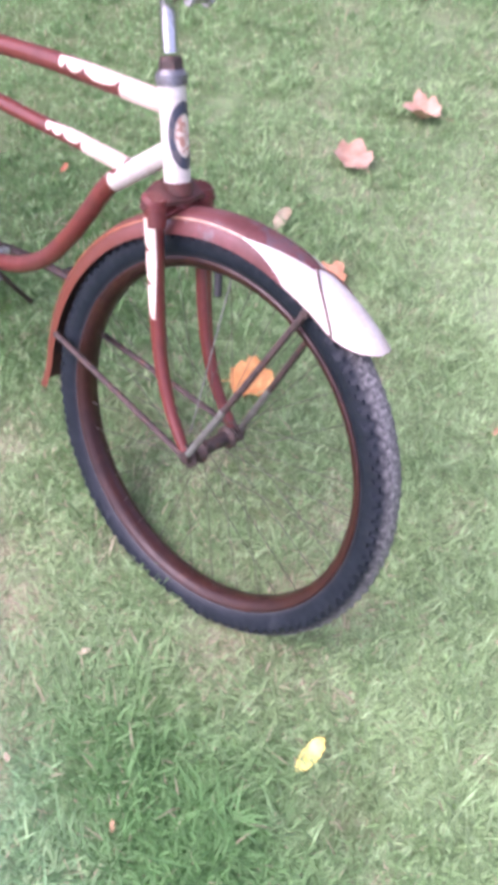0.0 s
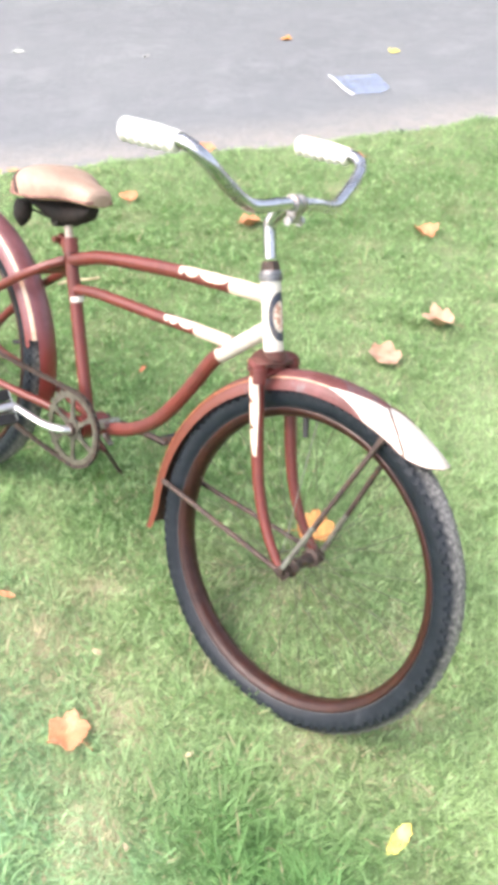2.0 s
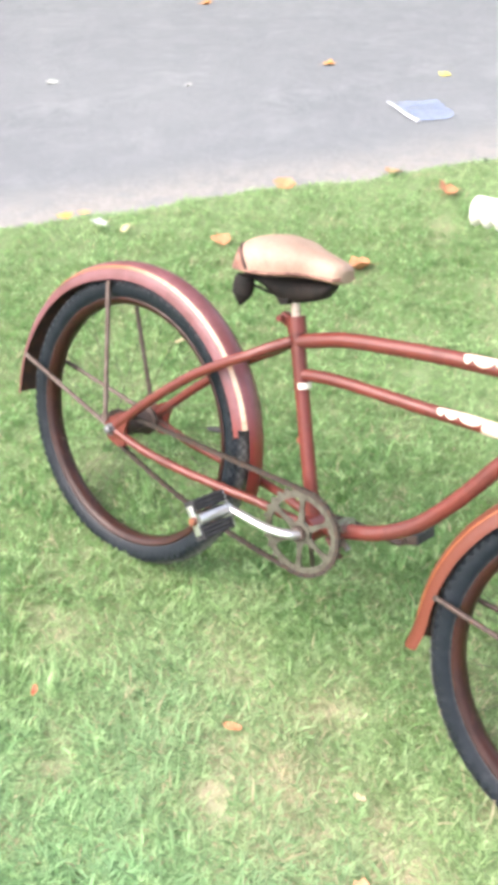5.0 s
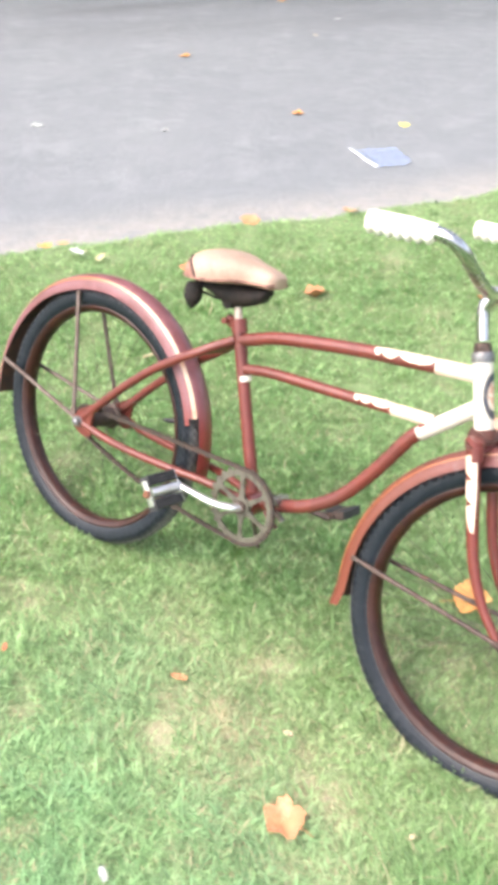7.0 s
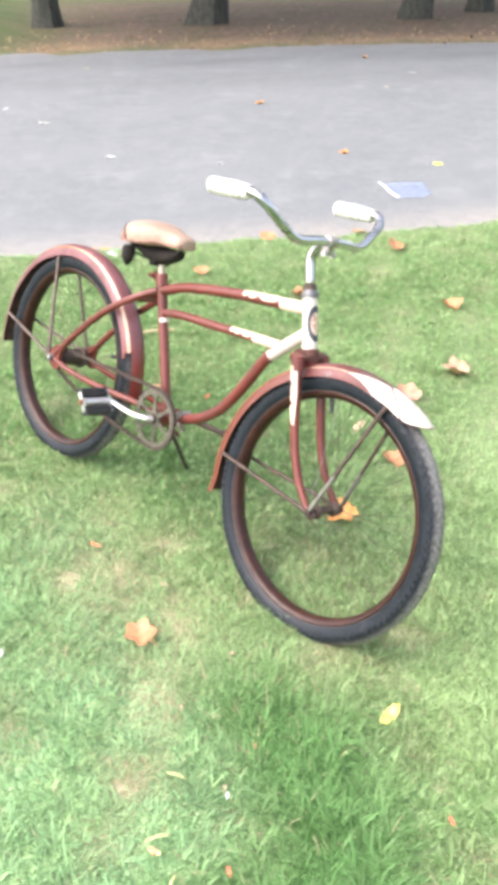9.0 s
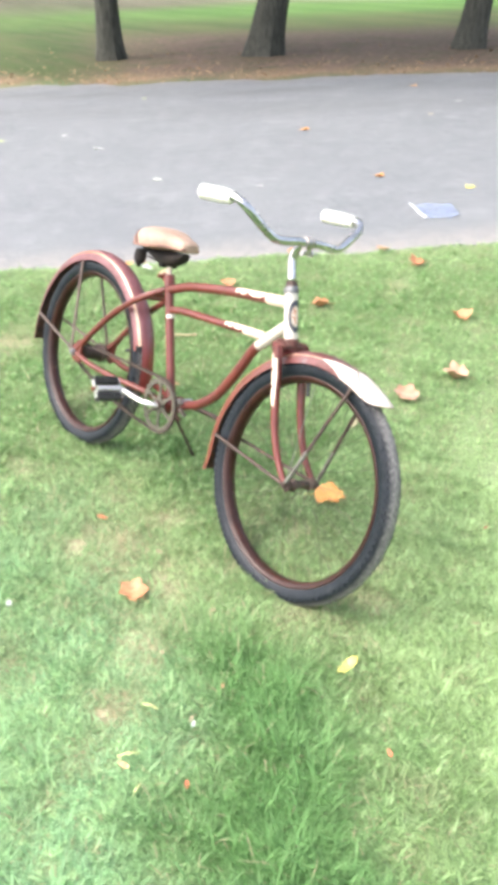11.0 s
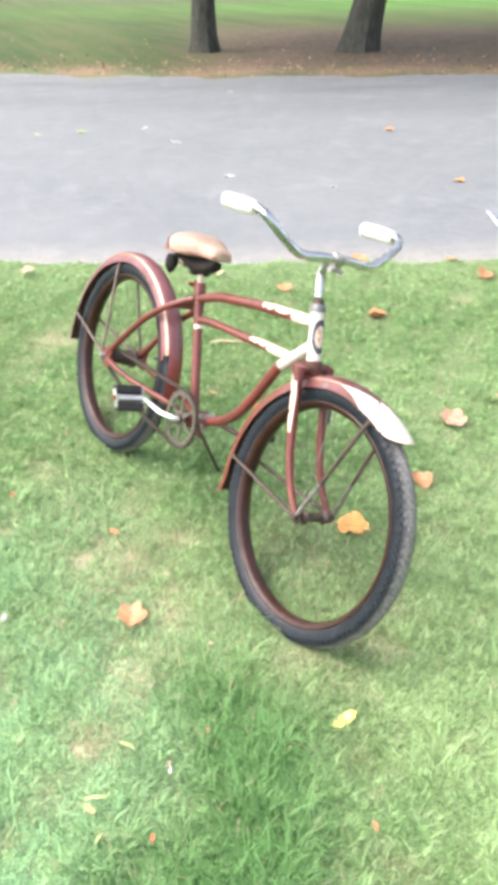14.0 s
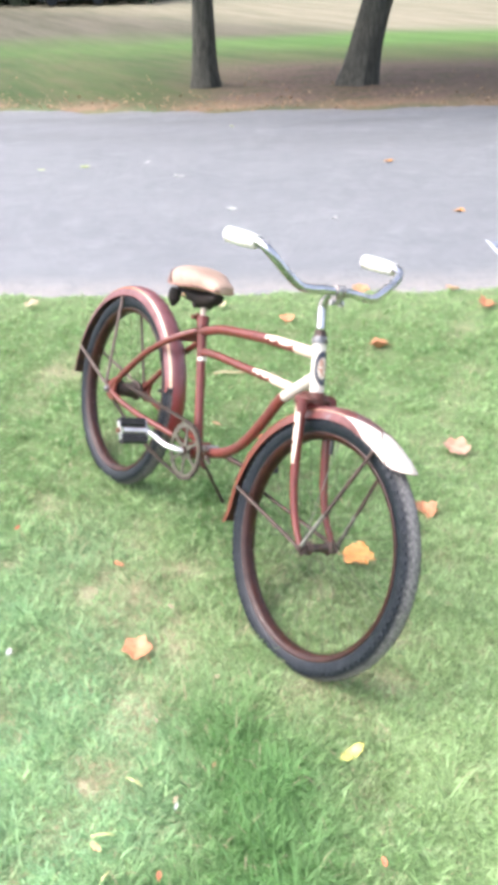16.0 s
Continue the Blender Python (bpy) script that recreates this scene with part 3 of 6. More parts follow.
road_mesh.materials.append(ASPHALT)
tagged(new("road", road_mesh), "light grey weathered asphalt road with sandy edges", "road", kind="structure")

# ---- grass blades ----
GRASS, nt, bsdf = nodes_of("grass_blade")
co = nt.nodes.new("ShaderNodeTexCoord").outputs["Object"]
isl = nt.nodes.new("ShaderNodeNewGeometry").outputs["Random Per Island"]
g = mixc(nt, remap(nt, noise_node(nt, co, 2.6, 5), 0.35, 0.65), (0.146, 0.282, 0.100), (0.178, 0.312, 0.120))
g = mixc(nt, remap(nt, noise_node(nt, co, 9, 4, 0.65), 0.46, 0.66, 0.0, 0.75), g, (0.21, 0.31, 0.13))
g = mixc(nt, remap(nt, noise_node(nt, co, 6.5, 4, 0.65), 0.52, 0.66), g, (0.10, 0.20, 0.052))
g = mixc(nt, remap(nt, noise_node(nt, co, 17, 4, 0.65), 0.58, 0.72, 0.0, 0.35), g, (0.33, 0.335, 0.19))
g = mixc(nt, attribute(nt, "pale"), g, mixc(nt, attribute(nt, "mint"), (0.395, 0.53, 0.265), (0.340, 0.555, 0.325)))
g = mixc(nt, remap(nt, noise_node(nt, co, 34, 3, 0.6), 0.50, 0.64, 0.0, 1.0), g, mixc(nt, 0.6, g, (0.50, 0.66, 0.35)))
g = mixc(nt, remap(nt, noise_node(nt, co, 21, 6, 0.75), 0.50, 0.72, 0.0, 0.6), g, mixc(nt, 0.45, g, (0.07, 0.16, 0.045)))
g = mixc(nt, remap(nt, attribute(nt, "lush"), 0, 1, 0.0, 0.9), g, (0.175, 0.34, 0.125))
vary = nt.nodes.new("ShaderNodeHueSaturation")
nt.links.new(remap(nt, isl, 0.0, 1.0, 0.68, 1.44), vary.inputs["Value"])
nt.links.new(g, vary.inputs["Color"])
g = vary.outputs["Color"]
dead = math_node(nt, "GREATER_THAN", isl, remap(nt, attribute(nt, "dry"), 0, 1, 0.982, 0.72))
g = mixc(nt, remap(nt, attribute(nt, "dry"), 0, 1, 0, 0.6), g, (0.46, 0.41, 0.28))
g = mixc(nt, dead, g, (0.52, 0.46, 0.30))
nt.links.new(g, bsdf.inputs["Base Color"])
tr = nt.nodes.new("ShaderNodeBsdfTranslucent")
nt.links.new(g, tr.inputs["Color"])
ms = nt.nodes.new("ShaderNodeMixShader")
ms.inputs["Fac"].default_value = 0.45
nt.links.new(bsdf.outputs["BSDF"], ms.inputs[1])
nt.links.new(tr.outputs["BSDF"], ms.inputs[2])
nt.links.new(ms.outputs["Shader"], nt.nodes["Material Output"].inputs["Surface"])
bsdf.inputs["Roughness"].default_value = 0.6
bsdf.inputs["Specular IOR Level"].default_value = 0.2
bsdf.inputs["Transmission Weight"].default_value = 0.0
rng = np.random.default_rng(7)


def blades(name, count, xr, yr, keep, length, width, tuft=0):
    """Grass blades over a stretch of the lawn, even or in tufts of so many blades."""
    x, y = rng.uniform(*xr, count), rng.uniform(*yr, count)
    if tuft:
        home = rng.integers(0, count // tuft, count)
        x, y = x[home] + rng.normal(0, 0.016, count), y[home] + rng.normal(0, 0.016, count)
    k = keep(x, y)
    x, y = x[k], y[k]
    n = len(x)
    lu, dr = lush(x, y), dry(x, y)
    patch = 1 + 0.45 * wob(x, y, 13.0, 8.0) + 0.25 * wob(x, y, 31.0, 2.0)
    L = length * patch * rng.uniform(0.5, 1.4, n) * (1 + 0.55 * lu - 0.3 * dr)
    W = width * rng.uniform(0.7, 1.3, n)
    az, lean = rng.uniform(0, 2 * np.pi, n), np.radians((rng.uniform(26, 80, n) if tuft else rng.uniform(34, 88, n)) - 14 * lu)
    az = np.where(rng.uniform(0, 1, n) < 0.9, az, 1.2 * wob(x, y, 4.0, 3.0) * 3 + 0.8)
    dx, dy = np.cos(az), np.sin(az)
    z0 = height(x, y) - 0.003
    bend = rng.uniform(0.15, 0.6, n)
    out, att = np.empty((n, 5, 3)), np.stack([lu, dr], 1)
    for row, s, w in ((0, 0.0, 1.0), (2, 0.55, 0.8)):
        h_, o_ = L * s * np.cos(lean), L * s * np.sin(lean)
        for side in (0, 1):
            sg = (side - 0.5) * W * w
            out[:, row + side] = np.stack([x + dx * o_ - dy * sg, y + dy * o_ + dx * sg, z0 + h_], 1)
    lean2 = np.minimum(lean + bend, 1.6)
    o_, h_ = L * (0.55 * np.sin(lean) + 0.45 * np.sin(lean2)), L * (0.55 * np.cos(lean) + 0.45 * np.cos(lean2))
    out[:, 4] = np.stack([x + dx * o_, y + dy * o_, z0 + h_], 1)
    me = bpy.data.meshes.new(name)
    me.vertices.add(n * 5)
    me.vertices.foreach_set("co", out.astype(np.float32).ravel())
    base = (np.arange(n) * 5)[:, None]
    loops = np.concatenate([base + [0, 1, 3, 2], base + [2, 3, 4]], 1).ravel()
    me.loops.add(n * 7)
    me.loops.foreach_set("vertex_index", loops.astype(np.int32))
    me.polygons.add(n * 2)
    start = (np.arange(n) * 7)[:, None] + [0, 4]
    me.polygons.foreach_set("loop_start", start.ravel().astype(np.int32))
    me.update(calc_edges=True)
    me.validate()
    put_attribute(me, "lush", np.repeat(lu, 5))
    put_attribute(me, "dry", np.repeat(dr * (0.25 if tuft else 1.0), 5))
    put_attribute(me, "pale", np.repeat(pale(x, y), 5))
    put_attribute(me, "mint", np.repeat(mint(x, y), 5))
    me.materials.append(GRASS)
    return new(name, me)


def on_lawn(x, y):
    ne = near_edge(x, y)
    thin = 1 - 0.62 * dry(x, y)
    fade = np.clip(1.25 - 0.2 * np.hypot(x - 1.4, y - 0.0), 0.45, 1)
    return (ne > 0.01) & (rng.uniform(0, 1, len(x)) < thin * fade * (0.08 + 0.92 * around(x, y)))


def near_part(x, y):
    return (x > 0.2) & (y < 1.0) & (x < 2.3) & (y > -1.1)


def thinning(x, y):
    """The near sward thins evenly towards its far sides."""
    return rng.uniform(0, 1, len(x)) < 0.58 + 0.42 * smooth01(np.minimum(x - 0.2, 1.0 - y), 0.0, 0.5)


tagged(blades("grass", 34000, (0.0, 2.3), (-1.1, 1.0), lambda x, y: on_lawn(x, y) & (rng.uniform(0, 1, len(x)) < 0.35 + 0.65 * np.maximum(pale(x, y), lush(x, y))), 0.046, 0.0042, 9), "coarse longer tufts of pale and dark green grass", "grass", kind="stuff")
tagged(blades("grass", 24000, (-2.4, 0.6), (-1.2, 3.2), on_lawn, 0.042, 0.0048, 12), "coarse tufts of grass towards the road", "grass", kind="stuff")
tagged(blades("grass", 400000, (0.2, 2.3), (-1.1, 1.0), lambda x, y: on_lawn(x, y) & thinning(x, y), 0.030, 0.0031), "short mown lawn grass with thick green tufts", "grass", kind="stuff")
tagged(blades("grass", 1350000, (-2.6, 3.2), (-2.2, 4.0), lambda x, y: on_lawn(x, y) & ~near_part(x, y), 0.027, 0.003), "short mown lawn grass up to the road's edge", "grass", kind="stuff")

# ---- the bicycle: x ahead, y to its left, z up; it leans on its kickstand ----
bicycle = new("bicycle")
bicycle.matrix_world = pose(0.0058, -0.0285, -0.0029, -18.37, 0, 10.88)
tagged(bicycle, "old red and white cruiser bicycle leaning on its kickstand on grass", "bicycle")
REAR, FRONT, BB = Vector((0.005, 0, 0.314)), Vector((1.122, 0, 0.297)), Vector((0.513, 0, 0.297))
HEAD_TOP, HEAD_LOW = Vector((0.9238, 0, 0.7634)), Vector((0.966, 0, 0.635))
AXIS = (HEAD_TOP - HEAD_LOW).normalized()
STEER = Matrix.Translation(HEAD_LOW) @ Matrix.Rotation(radians(1.0), 4, AXIS) @ Matrix.Translation(-HEAD_LOW)

# the fork leans a little to the right of the frame
FORK = STEER @ Matrix.Translation(HEAD_LOW) @ Matrix.Rotation(radians(-1.0), 4, "X") @ Matrix.Translation(-HEAD_LOW)


def flat3(pts, y=0.0):
    return [(x, y, z) for x, z in pts]


def pipe(name, pts, r, material, parent, label="", n=8, seg=16, xf=None, flat=1.0):
    bm = bmesh.new()
    tube(bm, spline(pts, n), r, seg, flat=flat)
    return part(name, bm, material, parent, label, xf)


def scallop(w):
    """One feather of a painted dart, rounded, with a notch at both ends."""
    return math.sqrt(max(0.0, math.sin(math.pi * min(1.0, w * 1.04)))) * (0.72 + 0.28 * w)


def scallop_sleeve(name, pts, r, start, teeth, material, parent, label):
    """Paint on a tube: full round at its far end, running out in feathered darts towards its start."""
    line = spline(pts, 44)
    fr = frames(line)
    total = len(line) - 1
    bm = bmesh.new()
    seg = 72
    rings = []
    for p, (t, s, u) in zip(line, fr):
        rings.append([bm.verts.new(p + (s * math.cos(a) + u * math.sin(a)) * (r + 0.0007)) for a in (2 * math.pi * k / seg for k in range(seg))])
    for i in range(total):
        f = i / total
        if f < start:
            w = (f / start * teeth) % 1.0
            cover, above = 0.06 + 0.16 * f / start + 1.02 * scallop(w), 0.10 + 0.75 * f / start - 0.5 * max(0.0, w - 0.7)
        else:
            cover = above = 9
        for k in range(seg):
            a = 2 * math.pi * (k + 0.5) / seg
            s, u = fr[i][1], fr[i][2]
            d = s * math.cos(a) + u * math.sin(a)
            # angle down from a line high on the outer flank of the tube
            off = math.atan2(abs(d.y), d.z) - 0.62
            if -above < off < cover:
                bm.faces.new((rings[i][k], rings[i][(k + 1) % seg], rings[i + 1][(k + 1) % seg], rings[i + 1][k]))
    bmesh.ops.delete(bm, geom=[v for v in bm.verts if not v.link_faces], context="VERTS")
    return part(name, bm, material, parent, label)


TOP = flat3([(0.376, 0.628), (0.43, 0.648), (0.49, 0.668), (0.60, 0.689), (0.70, 0.705), (0.80, 0.717), (0.925, 0.732)])
SECOND = flat3([(0.405, 0.574), (0.47, 0.588), (0.55, 0.596), (0.66, 0.604), (0.77, 0.614), (0.872, 0.621)])
DOWN = flat3([(0.945, 0.678), (0.90, 0.638), (0.838, 0.583), (0.797, 0.517), (0.765, 0.465), (0.714, 0.398), (0.655, 0.352), (0.60, 0.326), (0.52, 0.298)])
top_tube = pipe("top_tube", TOP, 0.0142, RED, bicycle)
scallop_sleeve("painted_dart", flat3([(0.716, 0.7072), (0.74, 0.7102), (0.80, 0.717), (0.922, 0.7315)]), 0.0142, 0.80, 3, DART, top_tube, "feathered white paint dart")
second_tube = pipe("lower_top_tube", SECOND, 0.0118, RED, bicycle)
scallop_sleeve("painted_dart", flat3([(0.695, 0.6072), (0.72, 0.6094), (0.77, 0.614), (0.868, 0.6207)]), 0.0118, 0.70, 3, DART, second_tube, "feathered white paint dart")
down_tube = pipe("down_tube", DOWN, 0.0148, RED, bicycle)
pipe("painted_band", DOWN[:2] + flat3([(0.846, 0.590)]), 0.0157, WHITE, down_tube, "white painted front end of the tube")
seat_tube = pipe("seat_tube", flat3([(0.378, 0.662), (0.44, 0.492), (0.512, 0.299)]), 0.0142, RED, bicycle)
bm = bmesh.new()
tube(bm, [(0.4195, 0, 0.5625), (0.4235, 0, 0.5515)], 0.0148, 18, caps=False)
part("paint_chip", bm, WHITE, seat_tube, "small white chip")

# head tube with headset and badge
bm = bmesh.new()
tube(bm, [HEAD_LOW + AXIS * 0.004, HEAD_TOP - AXIS * 0.004], 0.0182, 24)
head_tube = part("head_tube", bm, WHITE, bicycle, "cream painted head tube")


def badge(name, r, half_s, half_a, material, parent, mid, turn=0.0, hole=0.0):
    """An oval plate bent round the head tube; its front faces ahead and a little to the right."""
    bm = bmesh.new()
    ahead = Vector((AXIS.z, 0, -AXIS.x))
    left = Vector((0, 1, 0))
    rings = []
    for q in np.linspace(hole, 1, 6):
        row = []
        for k in range(32):
            b = 2 * math.pi * k / 32
            s, a = half_s * q * math.sin(b), half_a * q * math.cos(b) + turn
            row.append(bm.verts.new(mid + AXIS * s + (ahead * math.cos(a) + left * math.sin(a)) * r))
        rings.append(row)
    for a, b in zip(rings, rings[1:]):
        for k in range(32):
            bm.faces.new((a[k], a[(k + 1) % 32], b[(k + 1) % 32], b[k]))
    if not hole:
        bmesh.ops.remove_doubles(bm, verts=bm.verts, dist=1e-5)
    return part(name, bm, material, parent)


MID = (HEAD_LOW + HEAD_TOP) / 2
b1 = badge("badge", 0.0188, 0.043, 1.25, NAVY, head_tube, MID, hole=0.64)
b1["label"] = "worn dark blue oval badge ring"
b2 = badge("badge_centre", 0.0187, 0.0265, 0.74, BADGE, head_tube, MID)
b2["label"] = "faded red and cream badge centre"
bm = bmesh.new()
tube(bm, [HEAD_TOP + AXIS * 0.0125, HEAD_TOP + AXIS * 0.022], (0.0168, 0.0158), 6)
tube(bm, [HEAD_TOP + AXIS * 0.022, HEAD_TOP + AXIS * 0.028], (0.0150, 0.0138), 20)
part("upper_headset", bm, RUSTY, bicycle, "tarnished rusty headset nut")
bm = bmesh.new()
tube(bm, [HEAD_TOP - AXIS * 0.006, HEAD_TOP + AXIS * 0.002], 0.0207, 24)
tube(bm, [HEAD_TOP + AXIS * 0.0025, HEAD_TOP + AXIS * 0.0065], 0.0213, 24)
tube(bm, [HEAD_TOP + AXIS * 0.0065, HEAD_TOP + AXIS * 0.0125], (0.0200, 0.0172), 24)
part("headset_cup", bm, CUP, bicycle, "grey steel headset cup")
bm = bmesh.new()
tube(bm, [HEAD_LOW + AXIS * 0.008, HEAD_LOW - AXIS * 0.008], 0.0205, 24)
part("lower_headset", bm, RUST_RED, bicycle)

# stem and bars turn with the fork
stem_bm = bmesh.new()
tube(stem_bm, spline([(0.914, 0, 0.794), (0.903, 0, 0.830), (0.900, 0, 0.852), (0.911, 0, 0.871), (0.929, -0.003, 0.885), (0.944, -0.006, 0.894)], 6), (0.0118, 0.0142), 18)
stem = part("stem", stem_bm, CHROME, bicycle, "chrome gooseneck stem", STEER)
bm = bmesh.new()
for y0, y1, rad in ((-0.018, -0.009, 0.0165), (-0.009, -0.003, 0.0150), (-0.003, 0.006, 0.0165)):
    tube(bm, [(0.947, y0, 0.896), (0.947, y1, 0.896)], rad, 20)
box(bm, (0.020, 0.018, 0.020), pose(0.948, -0.006, 0.879, 0, 10, 0), 0.004)
part("bar_clamp", bm, STEEL, stem, "", STEER)
bm = bmesh.new()
tube(bm, [(0.951, -0.022, 0.869), (0.951, 0.010, 0.869)], 0.0050, 10)
tube(bm, [(0.951, 0.006, 0.869), (0.951, 0.013, 0.869)], 0.0095, 6)
tube(bm, [(0.951, -0.025, 0.869), (0.951, -0.020, 0.869)], 0.0080, 6)
part("clamp_bolt", bm, STEEL, stem, "", STEER)
HALF = [(0.947, 0, 0.896), (0.947, 0.05, 0.895), (0.945, 0.095, 0.891), (0.940, 0.125, 0.895), (0.930, 0.168, 0.921), (0.918, 0.206, 0.950), (0.897, 0.224, 0.966), (0.868, 0.227, 0.969), (0.81, 0.229, 0.967), (0.752, 0.231, 0.965)]
handlebar = pipe("handlebar", [(x, -y, z) for x, y, z in HALF[-2:0:-1]] + HALF[:-1], 0.0112, CHROME, bicycle, "chrome swept-back handlebar", 8, 16, STEER)
for sy in (-1, 1):
    bm = bmesh.new()
    a, b = Vector((0.876, sy * 0.2265, 0.969)), Vector((0.756 if sy < 0 else 0.748, sy * 0.2315, 0.9645))
    axis = (b - a).normalized()
    rings = []
    steps = 60
    side = axis.cross(Vector((0, 0, 1))).normalized()
    up = side.cross(axis)
    for i in range(steps + 1):
        t = i / steps
        r = 0.0132 + 0.0026 * min(1.0, t / 0.35) + 0.0006 * math.sin(t * math.pi)
        r *= 1.0 if t < 0.95 else max(0.35, math.sqrt(max(0.0, 1 - ((t - 0.95) / 0.052) ** 2)))
        row = []
        for k in range(20):
            an = 2 * math.pi * k / 20
            low = max(0.0, -math.sin(an))
            rr = r + low ** 1.5 * 0.0085 * (abs(math.sin(t * math.pi * 7)) ** 0.8 - 0.25) * (1 if 0.02 < t < 0.97 else 0)
            row.append(bm.verts.new(a + (b - a) * t + (side * math.cos(an) + up * math.sin(an)) * rr))
        rings.append(row)
    for p, q in zip(rings, rings[1:]):
        for k in range(20):
            bm.faces.new((p[k], p[(k + 1) % 20], q[(k + 1) % 20], q[k]))
    bm.faces.new(rings[0])
    bm.faces.new(rings[-1])
    part("grip", bm, GRIP, handlebar, "white rubber finger grip", STEER)

# fork
bm = bmesh.new()
tube(bm, [HEAD_LOW - AXIS * 0.004, HEAD_LOW - AXIS * 0.03], 0.017, 20)
for sy in (-1, 1):
    tube(bm, [(0.971, sy * 0.047, 0.627), (0.981, sy * 0.048, 0.594)], (0.0152, 0.0146), 16)
    tube(bm, [(0.9735, sy * 0.0475, 0.619), (0.9745, sy * 0.0475, 0.615)], 0.0172, 16)
    tube(bm, [(0.971, sy * 0.047, 0.632), (0.970, sy * 0.047, 0.627)], (0.0125, 0.018), 16)
    box(bm, (0.022, 0.046, 0.010), pose(0.9755, sy * 0.026, 0.610, sy * -16, 18, 0), 0.003)
fork_crown = part("fork_crown", bm, RED, bicycle, "red forked crown with rusty joints", STEER)
bm = bmesh.new()
rows = []
for y in np.linspace(-0.066, 0.066, 25):
    wide = 0.0185 * math.sqrt(max(0.04, 1 - (abs(y) / 0.066) ** 3)) + 0.004 * math.exp(-((y / 0.022) ** 2))
    rows.append([bm.verts.new((0.9675 + sx_ * wide, y, 0.6315 + sz_ * 0.0035 - 0.3 * sx_ * wide - 0.35 * max(0.0, abs(y) - 0.03))) for sx_, sz_ in ((-1, -1), (1, -1), (1, 1), (-1, 1))])
for p, q in zip(rows, rows[1:]):
    for k in range(4):
        bm.faces.new((p[k], p[(k + 1) % 4], q[(k + 1) % 4], q[k]))
bm.faces.new(rows[0])
bm.faces.new(rows[-1])
part("crown_plate", bm, RUST_RED, fork_crown, "thin rusty plate over the crown", STEER)
for sy in (-1, 1):
    BL = [(0.972, sy * 0.048, 0.615), (0.995, sy * 0.048, 0.54), (1.02, sy * 0.049, 0.458), (1.043, sy * 0.050, 0.40), (1.076, sy * 0.051, 0.345), (1.110, sy * 0.053, 0.308), (1.124, sy * 0.054, 0.296)]
    blade = pipe("fork_blade", BL, (0.0133, 0.0075), RED, bicycle, "", 8, 16, FORK)
    bm = bmesh.new()
    # feathered white dart down the outside of the blade
    line = spline([(0.975, sy * 0.048, 0.605), (0.995, sy * 0.048, 0.54), (1.016, sy * 0.049, 0.472)], 45)
    prev = None
    for i, p in enumerate(line):
        t = i / (len(line) - 1)
        rad = 0.0139 - 0.0016 * t
        back = -1.15 + 1.55 * max(0.0, 1 - math.sin(math.pi * (min(t * 3 + 0.06, 2.5) % 1.0)) / 0.62) + 1.1 * max(0.0, (t - 0.76) / 0.24)
        ahead_ = 0.95 - 0.7 * max(0.0, t - 0.4)
        row = []
        for k in range(7):
            an = back + (ahead_ - back) * k / 6
            row.append(bm.verts.new(p + Vector((math.sin(an) * rad, sy * math.cos(an) * rad, 0))))
        if prev:
            for k in range(6):
                bm.faces.new((prev[k], prev[k + 1], row[k + 1], row[k]))
        prev = row
    part("painted_dart", bm, DART, blade, "feathered white paint dart", FORK)
    bm = bmesh.new()
    box(bm, (0.034, 0.005, 0.022), pose(1.128, sy * 0.054, 0.293, 0, 35, 0), 0.002)
    part("fork_end", bm, RUSTY, blade, "", FORK)


